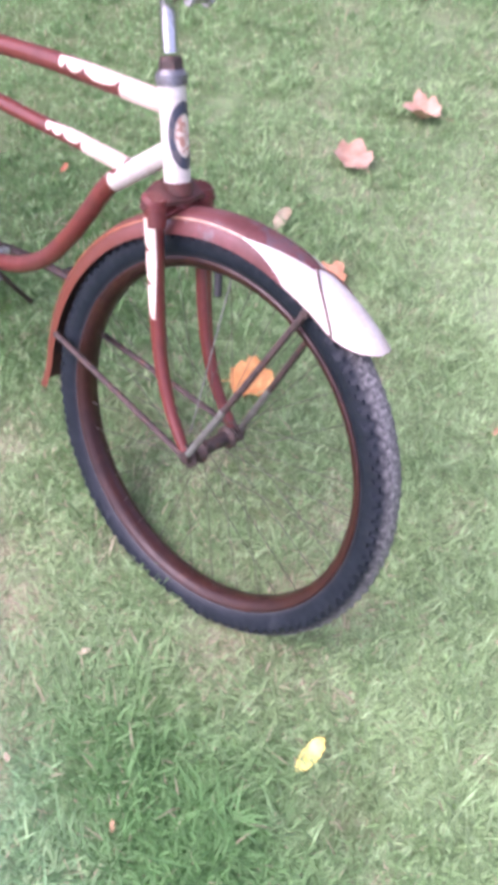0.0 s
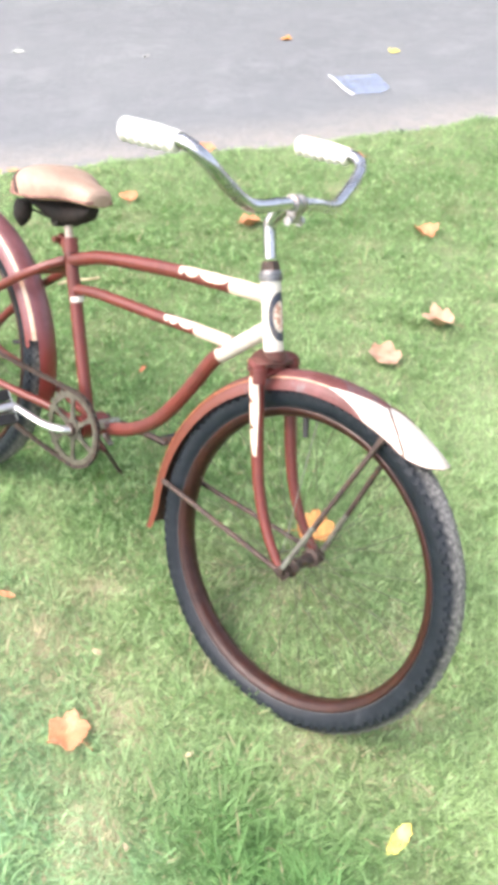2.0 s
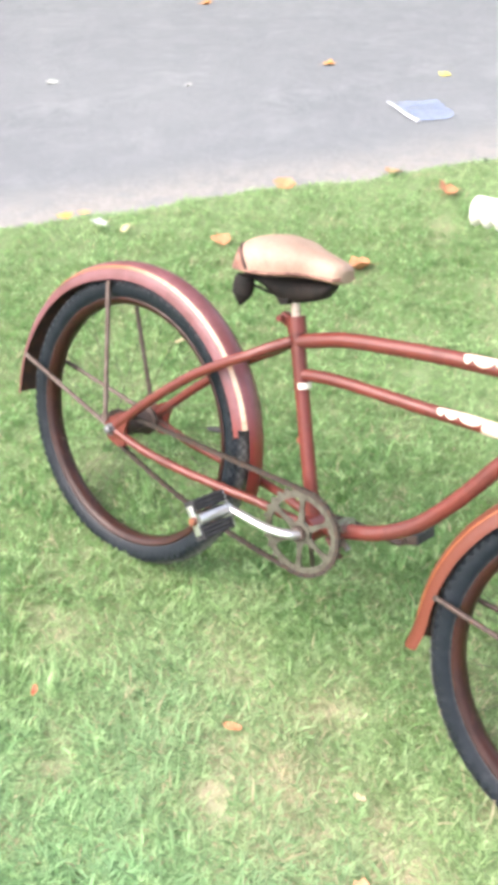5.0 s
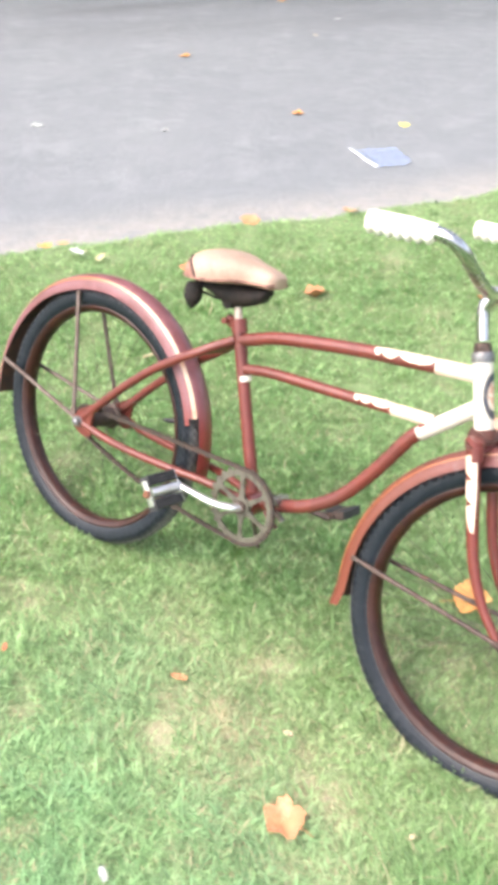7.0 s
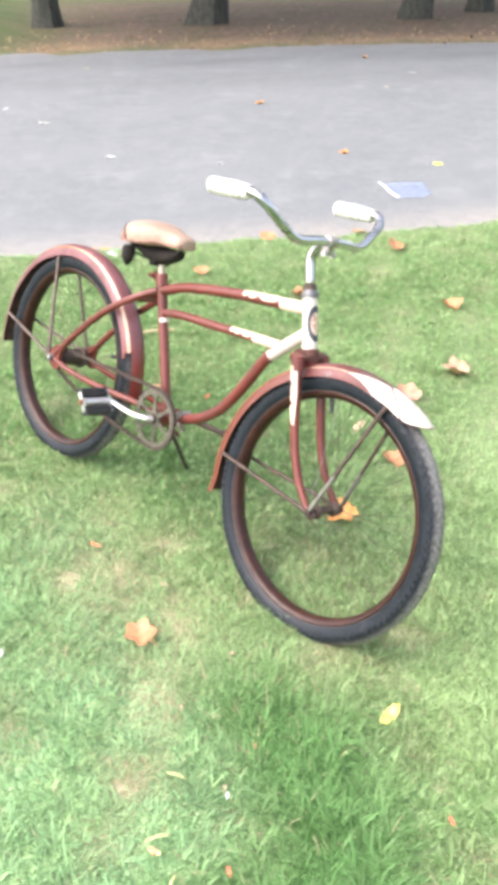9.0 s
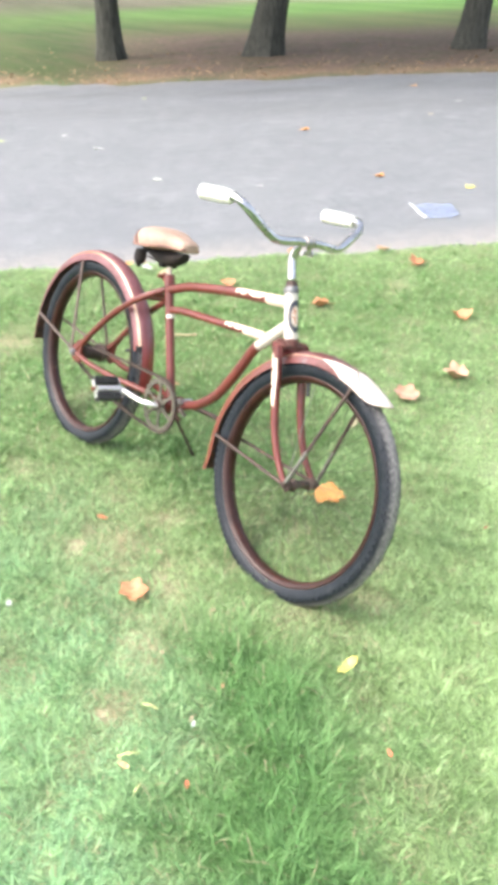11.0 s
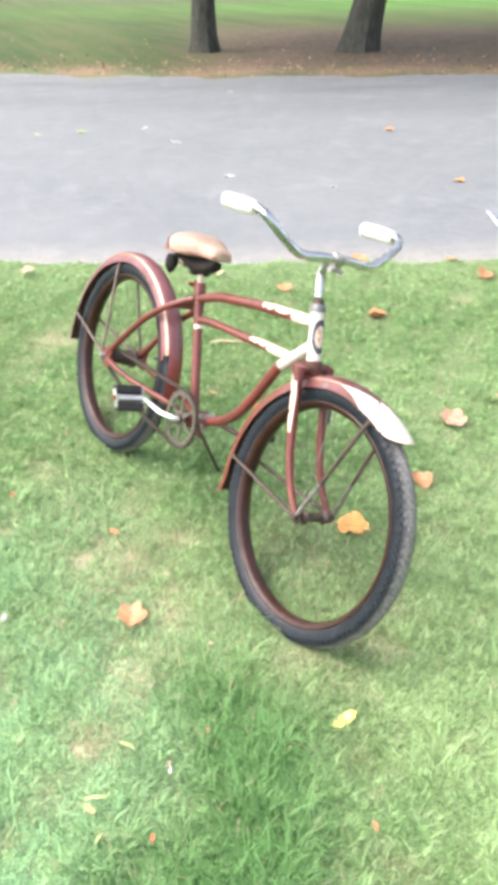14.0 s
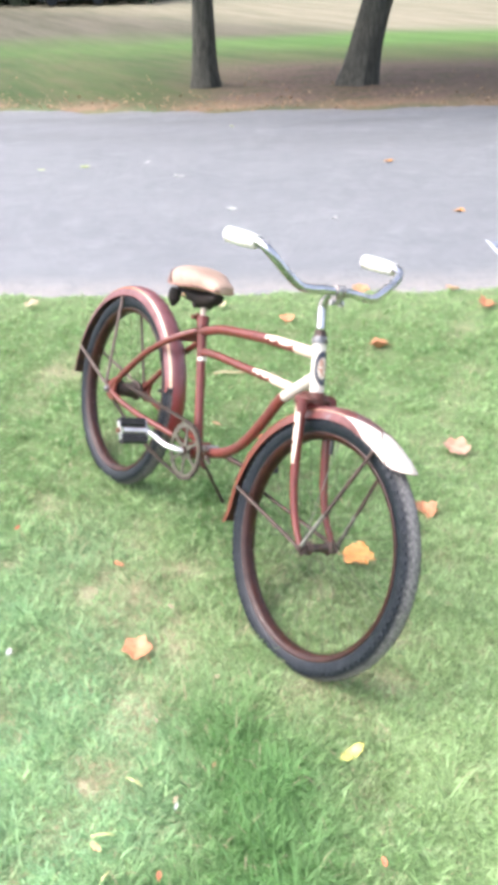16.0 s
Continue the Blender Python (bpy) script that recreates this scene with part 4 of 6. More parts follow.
# wheels: the rim is the part, tyre, hub, valve and spokes belong to it
def wheel(name, xf, tyre_mats, coaster, hub_at=(0.0, 0.0, 0.0)):
    bm = bmesh.new()
    lathe(bm, [(0.2805, -0.0200), (0.278, -0.0215), (0.272, -0.0200), (0.2650, -0.012), (0.263, 0), (0.2650, 0.012), (0.272, 0.0200), (0.278, 0.0215), (0.2805, 0.0200), (0.279, 0.015), (0.270, 0.009), (0.268, 0), (0.270, -0.009), (0.279, -0.015)], 96, True)
    rim = part(name, bm, RIM, bicycle, "brown painted steel rim", xf)
    bm = bmesh.new()
    prof, n = [], 17
    for j in range(n):
        phi = radians(-142 + 284 * j / (n - 1))
        prof.append((0.2990 + 0.0250 * math.cos(phi), 0.0270 * math.sin(phi)))

    raised = []

    def knobs(k, j, r, y):
        d = abs(j - (n - 1) / 2)
        raised.append(0.0)
        if d < 5.2:
            on = (k // 3 + (j if d < 3.6 else j // 2)) % 2
            raised[-1] = on * (0.35 + 0.65 * math.sin((k // 3) * 78.233 + j * 37.719) ** 2) * (1.0 if d < 1.6 else 0.75 if d < 2.6 else 0.45 if d < 3.6 else 0.16)
            up = (0.0034 if d < 3.6 else 0.0058) * on * (0.8 + 0.4 * math.sin(k * 12.9898 + j * 4.1) ** 2)
            return r + up, y * (1.06 if on and d > 3 else 1.0)
        return r, y

    lathe(bm, prof, 600, False, knobs)
    across = np.array([abs(v.co.y) for v in bm.verts])
    dust = (0.65 * np.array(raised) + 0.85) * (1 - smooth01(across, 0.009, 0.0225)) * (0.6 if coaster else 1.0) + 0.2 * np.array(raised)
    tyre = part("tyre", bm, tyre_mats, rim, "black knobbly balloon tyre, dusty tread", xf)
    put_attribute(tyre.data, "dust", np.clip(dust, 0, 1))
    bm = bmesh.new()
    if coaster:
        lathe(bm, [(0.004, -0.05), (0.012, -0.05), (0.013, -0.045), (0.03, -0.043), (0.03, -0.04), (0.021, -0.034), (0.023, -0.01), (0.026, 0.012), (0.028, 0.03), (0.034, 0.033), (0.034, 0.037), (0.03, 0.045), (0.012, 0.05), (0.004, 0.05)], 28)
    else:
        lathe(bm, [(0.004, -0.044), (0.012, -0.044), (0.013, -0.040), (0.0185, -0.034), (0.0185, -0.031), (0.012, -0.026), (0.0105, 0), (0.012, 0.026), (0.0185, 0.031), (0.0185, 0.034), (0.014, 0.040), (0.012, 0.044), (0.004, 0.044)], 24)
    hub_xf = xf @ Matrix.Translation(hub_at)
    part("hub", bm, RUSTY, rim, "tarnished rusty hub", hub_xf)
    bm = bmesh.new()
    half = 0.078 if coaster else 0.066
    tube(bm, [(0, -half, 0), (0, half, 0)], 0.0048, 10)
    for sy in (-1, 1):
        tube(bm, [(0, sy * (half - 0.014), 0), (0, sy * (half - 0.006), 0)], 0.0105, 6)
        tube(bm, [(0, sy * (half - 0.016), 0), (0, sy * (half - 0.0145), 0)], 0.0125, 16)
    part("axle_nuts", bm, RUSTY, rim, "axle with hexagon nuts", hub_xf)
    bm = bmesh.new()
    va = radians(18 if coaster else 104)
    tube(bm, [(0.264 * math.cos(va), 0, 0.264 * math.sin(va)), (0.222 * math.cos(va), 0, 0.228 * math.sin(va))], (0.0066, 0.0052), 10)
    part("valve", bm, RUBBER, rim, "black tyre valve", xf)
    meshes = []
    for side in (-1, 1):
        for lead in (-1, 1):
            bm = bmesh.new()
            hub_r, off = (0.028 if coaster else 0.02), radians(70) * lead
            tube(bm, [(hub_r * math.cos(off), side * 0.034, hub_r * math.sin(off)), (0.262, side * 0.004, 0)], 0.0006, 5)
            meshes.append(mesh_of("spoke", bm, SPOKE))
    for k in range(36):
        sp = new("spoke", meshes[k % 4])
        sp.parent = rim
        sp.matrix_local = xf @ Matrix.Rotation(-2 * math.pi * k / 36, 4, "Y")
    # the glint on one spoke, painted as a thicker, paler spoke
    if not coaster:
        bm = bmesh.new()
        tube(bm, [(0.018, -0.034, 0.012), (0.262, -0.004, 0)], 0.0011, 6)
        part("spoke", bm, BARE_AND_GLINT, rim, "thicker pale spoke, a glint put into its colour", xf @ Matrix.Rotation(radians(-98), 4, "Y"))
    return rim


WF = FORK @ Matrix.Translation(FRONT) @ Matrix.Rotation(radians(-2.0), 4, "X")
WR = Matrix.Translation(REAR)
front_wheel = wheel("front_wheel", WF, TREAD, False, (0.008, 0.0, -0.004))
rear_wheel = wheel("rear_wheel", WR, TREAD, True)


# mudguards
def nose_reach(q):
    """How far round the section a mudguard reaches, q from its tip (0) to where it is full (1)."""
    return max(0.20, (1 - (1 - q) ** 2.0) ** 0.5)


def tail_flare(ad):
    """The rear mudguard stands off the tyre towards its tail."""
    return 0.024 * max(0.0, (ad - 105) / 87) ** 1.25


def tail_depth(ad):
    """Its side walls grow shallower towards the tail."""
    return 1 - 0.5 * max(0.0, (ad - 115) / 77)


def mudguard(name, xf, a0, a1, r_crown, r_edge, width, end_round, parent_label, broken=None, outer=FENDER_RED):
    """A rolled steel mudguard from angle a0 (front) round over the wheel to a1; outside red, inside rusty."""
    bm = bmesh.new()
    na, nc = 72, 14
    skin = []
    for lift in (0.0, -0.0014):
        grid = []
        for i in range(na + 1):
            t = i / na
            a = radians(a0 + (a1 - a0) * t)
            reach = nose_reach(t / end_round) if t < end_round else 1.0
            row = []
            for j in range(nc + 1):
                s = (j / nc * 2 - 1) * reach
                y = width * math.sin(s * math.pi / 2)
                flare = 0.010 * max(0.0, 1 - t / 0.16) + 0.016 * max(0.0, (t - 0.93) / 0.07) ** 2 + 0.012 * max(0.0, (t - 0.5) / 0.5) if end_round else tail_flare(a0 + (a1 - a0) * t)
                deep_ = 1.0 if end_round else tail_depth(a0 + (a1 - a0) * t)
                r = r_crown - (r_crown - r_edge) * deep_ * (1 - max(0.0, math.cos(s * math.pi / 2)) ** 0.8) + lift + flare
                row.append(bm.verts.new((r * math.cos(a), y, r * math.sin(a))))
            grid.append(row)
        skin.append(grid)
    for n_, g_ in enumerate(skin):
        for i in range(na):
            for j in range(nc):
                if broken is not None and a0 + (a1 - a0) * i / na < broken + 1.2 * math.sin(j * 0.9) and j < 4:
                    continue
                f = bm.faces.new((g_[i][j], g_[i + 1][j], g_[i + 1][j + 1], g_[i][j + 1]))
                f.material_index = n_
    o, q = skin
    for i in range(na):
        for j in (0, nc):
            if broken is None or a0 + (a1 - a0) * i / na > broken + 2 or j:
                bm.faces.new((o[i][j], o[i + 1][j], q[i + 1][j], q[i][j]))
    for i in (0, na):
        for j in range(4 if broken is not None and i == 0 else 0, nc):
            bm.faces.new((o[i][j], o[i][j + 1], q[i][j + 1], q[i][j]))
    bmesh.ops.delete(bm, geom=[v for v in bm.verts if not v.link_faces], context="VERTS")
    return part(name, bm, (outer, INNER), bicycle, parent_label, xf)


def guard_band(name, xf, angles, s_of, r_crown, r_edge, width, material, parent, label, lift=0.0009, nose=None):
    """Paint on a mudguard: for each angle the stretch of the section that it covers, from -1 (right edge) to 1."""
    bm = bmesh.new()
    prev = None
    for i, ad in enumerate(angles):
        a, t = radians(ad), i / (len(angles) - 1)
        lo, hi = s_of(t)
        reach = nose_reach((ad - nose) / NOSE) if nose is not None and ad - nose < NOSE else 1.0
        row = []
        for j in range(9):
            s = (lo + (hi - lo) * j / 8) * reach
            r = r_crown - (r_crown - r_edge) * (tail_depth(ad) if nose is None else 1.0) * (1 - max(0.0, math.cos(s * math.pi / 2)) ** 0.8) + lift
            if nose is not None:
                r += 0.010 * max(0.0, 1 - (ad - nose) / 143.8 / 0.16) + 0.012 * max(0.0, ((ad - nose) / 143.8 - 0.5) / 0.5)
            else:
                r += tail_flare(ad)
            y = width * math.sin(s * math.pi / 2)
            row.append(bm.verts.new((r * math.cos(a), y * (1 + lift / width), r * math.sin(a))))
        if prev:
            for j in range(8):
                bm.faces.new((prev[j], prev[j + 1], row[j + 1], row[j]))
        prev = row
    return part(name, bm, material, parent, label, xf)


RC, RE, GW, NOSE = 0.346, 0.314, 0.036, 10.5
front_guard = mudguard("front_mudguard", WF, 53.2, 197, RC, RE, GW, NOSE / 143.8, "faded red front mudguard with white nose", None, FRONT_RED)
rear_guard = mudguard("rear_mudguard", WR, -4, 189, RC + 0.010, RE + 0.006, GW, 0.0, "faded red rear mudguard, broken at its lower front", 17)


guard_band("white_nose", WF, np.linspace(53.3, 76, 40), lambda t: (-1, 1), RC, RE, GW, WHITE, front_guard, "white painted mudguard nose with rust chips", 0.0009, 53.2)
for sgn in (-1, 1):
    guard_band("side_flash", WF, np.linspace(76, 93, 24), lambda t, s=sgn: (s * (0.66 + 0.34 * min(1.0, (1 - t) / 0.85) ** 1.5), s * (0.62 - 0.47 * (1 - t) ** 1.2)), RC, RE, GW, WHITE, front_guard, "white paint sweeping back along the edge", 0.0009, 53.2)
    guard_band("pinstripe", WF, np.linspace(90, 186, 60), lambda t, s=sgn: (s * 0.60, s * 0.66), RC, RE, GW, STRIPE, front_guard, "thin cream pinstripe", 0.0009, 53.2)
    guard_band("pinstripe", WR, np.linspace(20, 150, 70), lambda t, s=sgn: (s * (0.53 - 0.04 * (1 - t)), s * (0.62 + 0.06 * (1 - t))), RC + 0.010, RE + 0.006, GW, STRIPE_REAR, rear_guard, "thin cream pinstripe")
guard_band("worn_patch", WF, np.linspace(79, 92, 20), lambda t: (-0.42 + 0.16 * math.sin(t * 9) + 0.25 * abs(t - 0.5), 0.12 + 0.14 * math.sin(t * 13 + 1) - 0.3 * abs(t - 0.5)), RC, RE, GW, WORN, front_guard, "dark worn patch in the red paint", 0.0006, 53.2)
bm = bmesh.new()
seam = []
for q in np.linspace(-1.0, 1.0, 28):
    ad = 76.0 - 14.5 * abs(q) ** 1.35
    rr = RE + (RC - RE) * max(0.0, math.cos(q * 1.57)) ** 0.8 + 0.0016 + 0.010 * max(0.0, 1 - (ad - 53.2) / 143.8 / 0.16)
    seam.append((math.cos(radians(ad)) * rr, GW * math.sin(q * 1.57) * 1.03, math.sin(radians(ad)) * rr))
tube(bm, seam, 0.0016, 6)
part("seam", bm, RUST_RED, front_guard, "rusty seam line across the nose", WF)


def strut(parent, xf, ang, side, hub_y, material=RUST_RED, r_end=None, foot=(0.0, 0.0), bare=0.0):
    bm = bmesh.new()
    a = radians(ang)
    e = (r_end or RE - 0.004)
    end = Vector((e * math.cos(a), side * (GW - 0.001), e * math.sin(a)))
    base = Vector((foot[0], side * hub_y, foot[1]))
    tube(bm, spline([base, base.lerp(end, 0.5), end], 6), 0.0052, 8)
    tube(bm, [base + Vector((0, -0.004, 0)), base + Vector((0, 0.004, 0))], 0.009, 12)
    tube(bm, [end + Vector((0, -0.003, 0)), end + Vector((0, 0.003, 0))], 0.0065, 8)
    stay = part("mudguard_stay", bm, material, parent, "thin rusty mudguard stay", xf)
    if bare:
        bm = bmesh.new()
        tube(bm, [base.lerp(end, 0.03), base.lerp(end, bare)], 0.0057, 8)
        part("bare_end", bm, BARE_AND_GLINT, stay, "lower end worn to grey metal", xf)
    return stay


for side in (-1, 1):
    strut(front_guard, WF, 178, side, 0.062, RUSTY, RE + 0.006, (0.008, -0.004))
    strut(front_guard, WF, 70, side, 0.062, RUSTY, None, (0.008, -0.004), 0.36)
    strut(rear_guard, WR, 108, side, 0.072, STAY, None, (-0.020, 0.022))
    strut(rear_guard, WR, 172, side, 0.068, STAY, RE + 0.034)

# rear triangle
for sy in (-1, 1):
    pipe("seat_stay", [(0.380, sy * 0.010, 0.632), (0.345, sy * 0.034, 0.608), (0.315, sy * 0.050, 0.586), (0.268, sy * 0.058, 0.555), (0.192, sy * 0.061, 0.50), (0.097, sy * 0.063, 0.413), (0.016, sy * 0.065, 0.327)], 0.0105, RED, bicycle)
    pipe("chain_stay", [(0.012, sy * 0.065, 0.312), (0.10, sy * 0.063, 0.301), (0.20, sy * 0.059, 0.300), (0.31, sy * 0.050, 0.304), (0.40, sy * 0.036, 0.306), (0.50, sy * 0.018, 0.300)], 0.0095, RED, bicycle)
    bm = bmesh.new()
    plate = [(-0.014, 0.300), (-0.016, 0.322), (-0.006, 0.338), (0.014, 0.352), (0.044, 0.372), (0.054, 0.358), (0.044, 0.330), (0.048, 0.306), (0.052, 0.290), (0.030, 0.282), (0.004, 0.288)]
    ends = [[bm.verts.new((x, sy * y, z)) for x, z in plate] for y in (0.0625, 0.0705)]
    bm.faces.new(ends[0])
    bm.faces.new(ends[1])
    for k in range(len(plate)):
        bm.faces.new((ends[0][k - 1], ends[0][k], ends[1][k], ends[1][k - 1]))
    bmesh.ops.bevel(bm, geom=list(bm.edges), offset=0.0012, segments=1, affect="EDGES")
    dropout = part("dropout", bm, RED, bicycle)
    bm = bmesh.new()
    tube(bm, [REAR + Vector((0, sy * 0.071, 0)), REAR + Vector((0, sy * 0.074, 0))], 0.0135, 18)
    tube(bm, [REAR + Vector((0, sy * 0.074, 0)), REAR + Vector((0, sy * 0.083, 0))], 0.0105, 6)
    tube(bm, [REAR + Vector((0, sy * 0.083, 0)), REAR + Vector((0, sy * 0.087, 0))], (0.0085, 0.004), 12)
    part("axle_nut", bm, CUP, dropout, "dull steel axle nut")
bm = bmesh.new()
tube(bm, [(0.345, -0.034, 0.604), (0.345, 0.034, 0.604)], 0.007, 10)
tube(bm, [(0.325, -0.05, 0.588), (0.325, 0.05, 0.588)], 0.005, 10)
part("stay_bridge", bm, RED, bicycle)
bm = bmesh.new()
tube(bm, [BB + Vector((0, -0.036, 0)), BB + Vector((0, 0.036, 0))], 0.0265, 24)
part("bottom_bracket", bm, RED, bicycle)
bm = bmesh.new()
tube(bm, [(0.565, -0.026, 0.318), (0.565, 0.026, 0.318)], 0.008, 10)
box(bm, (0.022, 0.045, 0.018), pose(0.575, 0, 0.330, 0, -20, 0), 0.003)
box(bm, (0.03, 0.012, 0.008), pose(0.59, -0.012, 0.300, 0, 30, 0), 0.002)
part("cable_clamp", bm, STEEL, bicycle, "small steel clamp on the down tube")
bm = bmesh.new()
tube(bm, spline([(0.556, -0.018, 0.300), (0.575, -0.022, 0.286), (0.597, -0.022, 0.276)], 5), 0.0065, 8, flat=0.5)
part("loose_bracket", bm, RUST_RED, bicycle, "rusty red bracket hanging under the clamp")

# seat post and saddle
bm = bmesh.new()
tube(bm, [(0.378, 0, 0.664), (0.352, 0, 0.740)], 0.0092, 16)
seat_post = part("seat_post", bm, POST, bicycle, "pale worn seat post")
bm = bmesh.new()
tube(bm, [(0.384, 0, 0.648), (0.3735, 0, 0.677)], 0.0175, 20)
box(bm, (0.03, 0.022, 0.02), pose(0.357, 0, 0.666, 0, 20, 0), 0.005)
tube(bm, [(0.352, -0.024, 0.668), (0.352, 0.024, 0.668)], 0.0065, 8)
part("seat_clamp", bm, RED, bicycle, "red seat clamp with rusty bolt")

SADDLE = [(0.262, 0.050, 0.779, 0.749), (0.267, 0.073, 0.792, 0.744), (0.278, 0.087, 0.803, 0.741), (0.298, 0.093, 0.811, 0.742), (0.324, 0.091, 0.813, 0.744), (0.352, 0.081, 0.812, 0.748), (0.378, 0.064, 0.808, 0.754), (0.401, 0.047, 0.805, 0.757), (0.423, 0.039, 0.802, 0.759), (0.441, 0.036, 0.799, 0.760), (0.455, 0.032, 0.795, 0.761), (0.463, 0.021, 0.788, 0.765)]


def saddle_point(sec, a, grow=0.0):
    x, w, zt, zb = sec
    c, s = math.cos(a), math.sin(a)
    y = (w + grow) * math.copysign(abs(c) ** 0.75, c)
    mid = zb + 0.010
    z = mid + ((zt - mid + grow) * abs(s) ** 0.62 if s > 0 else -(mid - zb + grow) * abs(s) ** 0.6)
    return Vector((x, y, z))


bm = bmesh.new()
secs = [tuple(v) for v in spline([Vector(s[:3]) for s in SADDLE], 4)]
low = spline([Vector((s[0], s[3], 0)) for s in SADDLE], 4)
secs = [(*s, l[1]) for s, l in zip(secs, low)]
rings = [[bm.verts.new(saddle_point(s, 2 * math.pi * k / 36)) for k in range(36)] for s in secs]
for a, b in zip(rings, rings[1:]):
    for k in range(36):
        bm.faces.new((a[k], a[(k + 1) % 36], b[(k + 1) % 36], b[k]))
bm.faces.new(rings[0])
bm.faces.new(rings[-1])
saddle = part("saddle", bm, LEATHER, bicycle, "tan vinyl saddle, torn at its back corner")
for sgn in (-1, 1):
    bm = bmesh.new()
    prev = None
    for s in secs[0:15]:
        t = (s[0] - secs[0][0]) / (secs[14][0] - secs[0][0])
        row = []
        for k in range(8):
            a = -0.05 + (1.15 * (1 - t) ** 1.5 + 0.04) * k / 7
            p = saddle_point(s, a, 0.0016)
            row.append(bm.verts.new((p.x, p.y * (1 if sgn > 0 else -1), p.z)))
        if prev:
            for k in range(7):
                bm.faces.new((prev[k], prev[k + 1], row[k + 1], row[k]))
        prev = row
    part("torn_patch", bm, TORN, saddle, "brown torn flap of vinyl")
    bm = bmesh.new()
    crease = []
    for s in secs[1:15]:
        t = min(1.0, (s[0] - secs[0][0]) / (secs[14][0] - secs[0][0]))
        p = saddle_point(s, 1.15 * (1 - t) ** 1.5, 0.0010)
        crease.append((p.x, p.y * sgn, p.z))
    tube(bm, crease, (0.0022, 0.0034), 6, flat=0.6)
    part("crease", bm, CREASE, saddle, "dark crease along the torn vinyl")
bm = bmesh.new()
tube(bm, [saddle_point(s, 0.0 if i < 1 else -0.05, 0.001) * 1.0 for i, s in enumerate(secs)], 0.0028, 8)
tube(bm, [Vector((p.x, -p.y, p.z)) for p in (saddle_point(s, -0.05, 0.001) for s in secs)], 0.0028, 8)
part("piping", bm, TORN, saddle, "worn edge piping")
bm = bmesh.new()
pan = [(0.276, 0.052, 0.744, 0.728), (0.292, 0.056, 0.746, 0.725), (0.308, 0.054, 0.748, 0.720), (0.325, 0.048, 0.749, 0.711), (0.342, 0.042, 0.750, 0.702), (0.358, 0.037, 0.750, 0.699), (0.385, 0.030, 0.752, 0.706), (0.410, 0.026, 0.755, 0.716), (0.430, 0.022, 0.757, 0.727), (0.441, 0.014, 0.758, 0.744)]
rr = []
for x, w, zt, zb in pan:
    rr.append([bm.verts.new((x, w * math.copysign(abs(math.cos(a)) ** 0.8, math.cos(a)), (zt + zb) / 2 + (zt - zb) / 2 * math.sin(a))) for a in (2 * math.pi * k / 18 for k in range(18))])
for a, b in zip(rr, rr[1:]):
    for k in range(18):
        bm.faces.new((a[k], a[(k + 1) % 18], b[(k + 1) % 18], b[k]))
bm.faces.new(rr[0])
bm.faces.new(rr[-1])
tube(bm, [(0.356, -0.030, 0.708), (0.356, 0.030, 0.708)], 0.012, 12)
part("saddle_pan", bm, BLACK, saddle, "black steel saddle underframe")
for sy in (-1, 1):
    bm = bmesh.new()
    coil = [(0.286 + 0.018 * (1 - 0.5 * t) * math.cos(t * 2 * math.pi * 5), sy * 0.060 + 0.018 * (1 - 0.5 * t) * math.sin(t * 2 * math.pi * 5), 0.730 - 0.042 * t) for t in np.linspace(0, 1, 90)]
    tube(bm, coil, 0.0030, 6)
    for za, zb, ra, rb in ((0.734, 0.718, 0.016, 0.0200), (0.718, 0.700, 0.0200, 0.0190), (0.700, 0.685, 0.0190, 0.010), (0.685, 0.678, 0.010, 0.003)):
        tube(bm, [(0.286, sy * 0.060, za), (0.286, sy * 0.060, zb)], (ra, rb), 14)
    part("spring", bm, BLACK, saddle, "black coil spring")
    pipe("saddle_rail", [(0.280, sy * 0.06, 0.722), (0.305, sy * 0.040, 0.716), (0.34, sy * 0.024, 0.712), (0.42, sy * 0.012, 0.742)], 0.0028, BLACK, saddle)

# chainset
CY = -0.046
bm = bmesh.new()
seg = 130
for r0, r1 in ((0.0690, 0.083),):
    rows = []
    for k in range(seg):
        a = 2 * math.pi * k / seg
        tooth = 0.0065 if k % 5 in (0, 1) else 0.0
        rows.append([bm.verts.new((r * math.cos(a), y, r * math.sin(a))) for r, y in ((r0, CY - 0.002), (r1 + tooth, CY - 0.002), (r1 + tooth, CY + 0.002), (r0, CY + 0.002))])
    for k in range(seg):
        p, q = rows[k], rows[(k + 1) % seg]
        for j in range(4):
            bm.faces.new((p[j], p[(j + 1) % 4], q[(j + 1) % 4], q[j]))
chainring = part("chainring", bm, RING, bicycle, "dull grey six-armed chainring", Matrix.Translation(BB))
bm = bmesh.new()
tube(bm, [(0, CY - 0.004, 0), (0, CY + 0.004, 0)], 0.023, 24)
part("centre_plate", bm, RING, chainring, "", Matrix.Translation(BB))
bm = bmesh.new()
# a flat arm that narrows and then spreads into the ring
side = [(0.016, 0.0095), (0.030, 0.0062), (0.046, 0.0044), (0.060, 0.0050), (0.0700, 0.0092)]
flank = [(x, h) for x, h in side] + [(x, -h) for x, h in side[::-1]]
ends = [[bm.verts.new((x, CY + dy, z)) for x, z in flank] for dy in (-0.0022, 0.0022)]
for q in range(len(side) - 1):
    for e in ends:
        bm.faces.new((e[q], e[q + 1], e[-2 - q], e[-1 - q]))
for q in range(len(flank)):
    bm.faces.new((ends[0][q - 1], ends[0][q], ends[1][q], ends[1][q - 1]))
arm_mesh = mesh_of("arm", bm, RING)
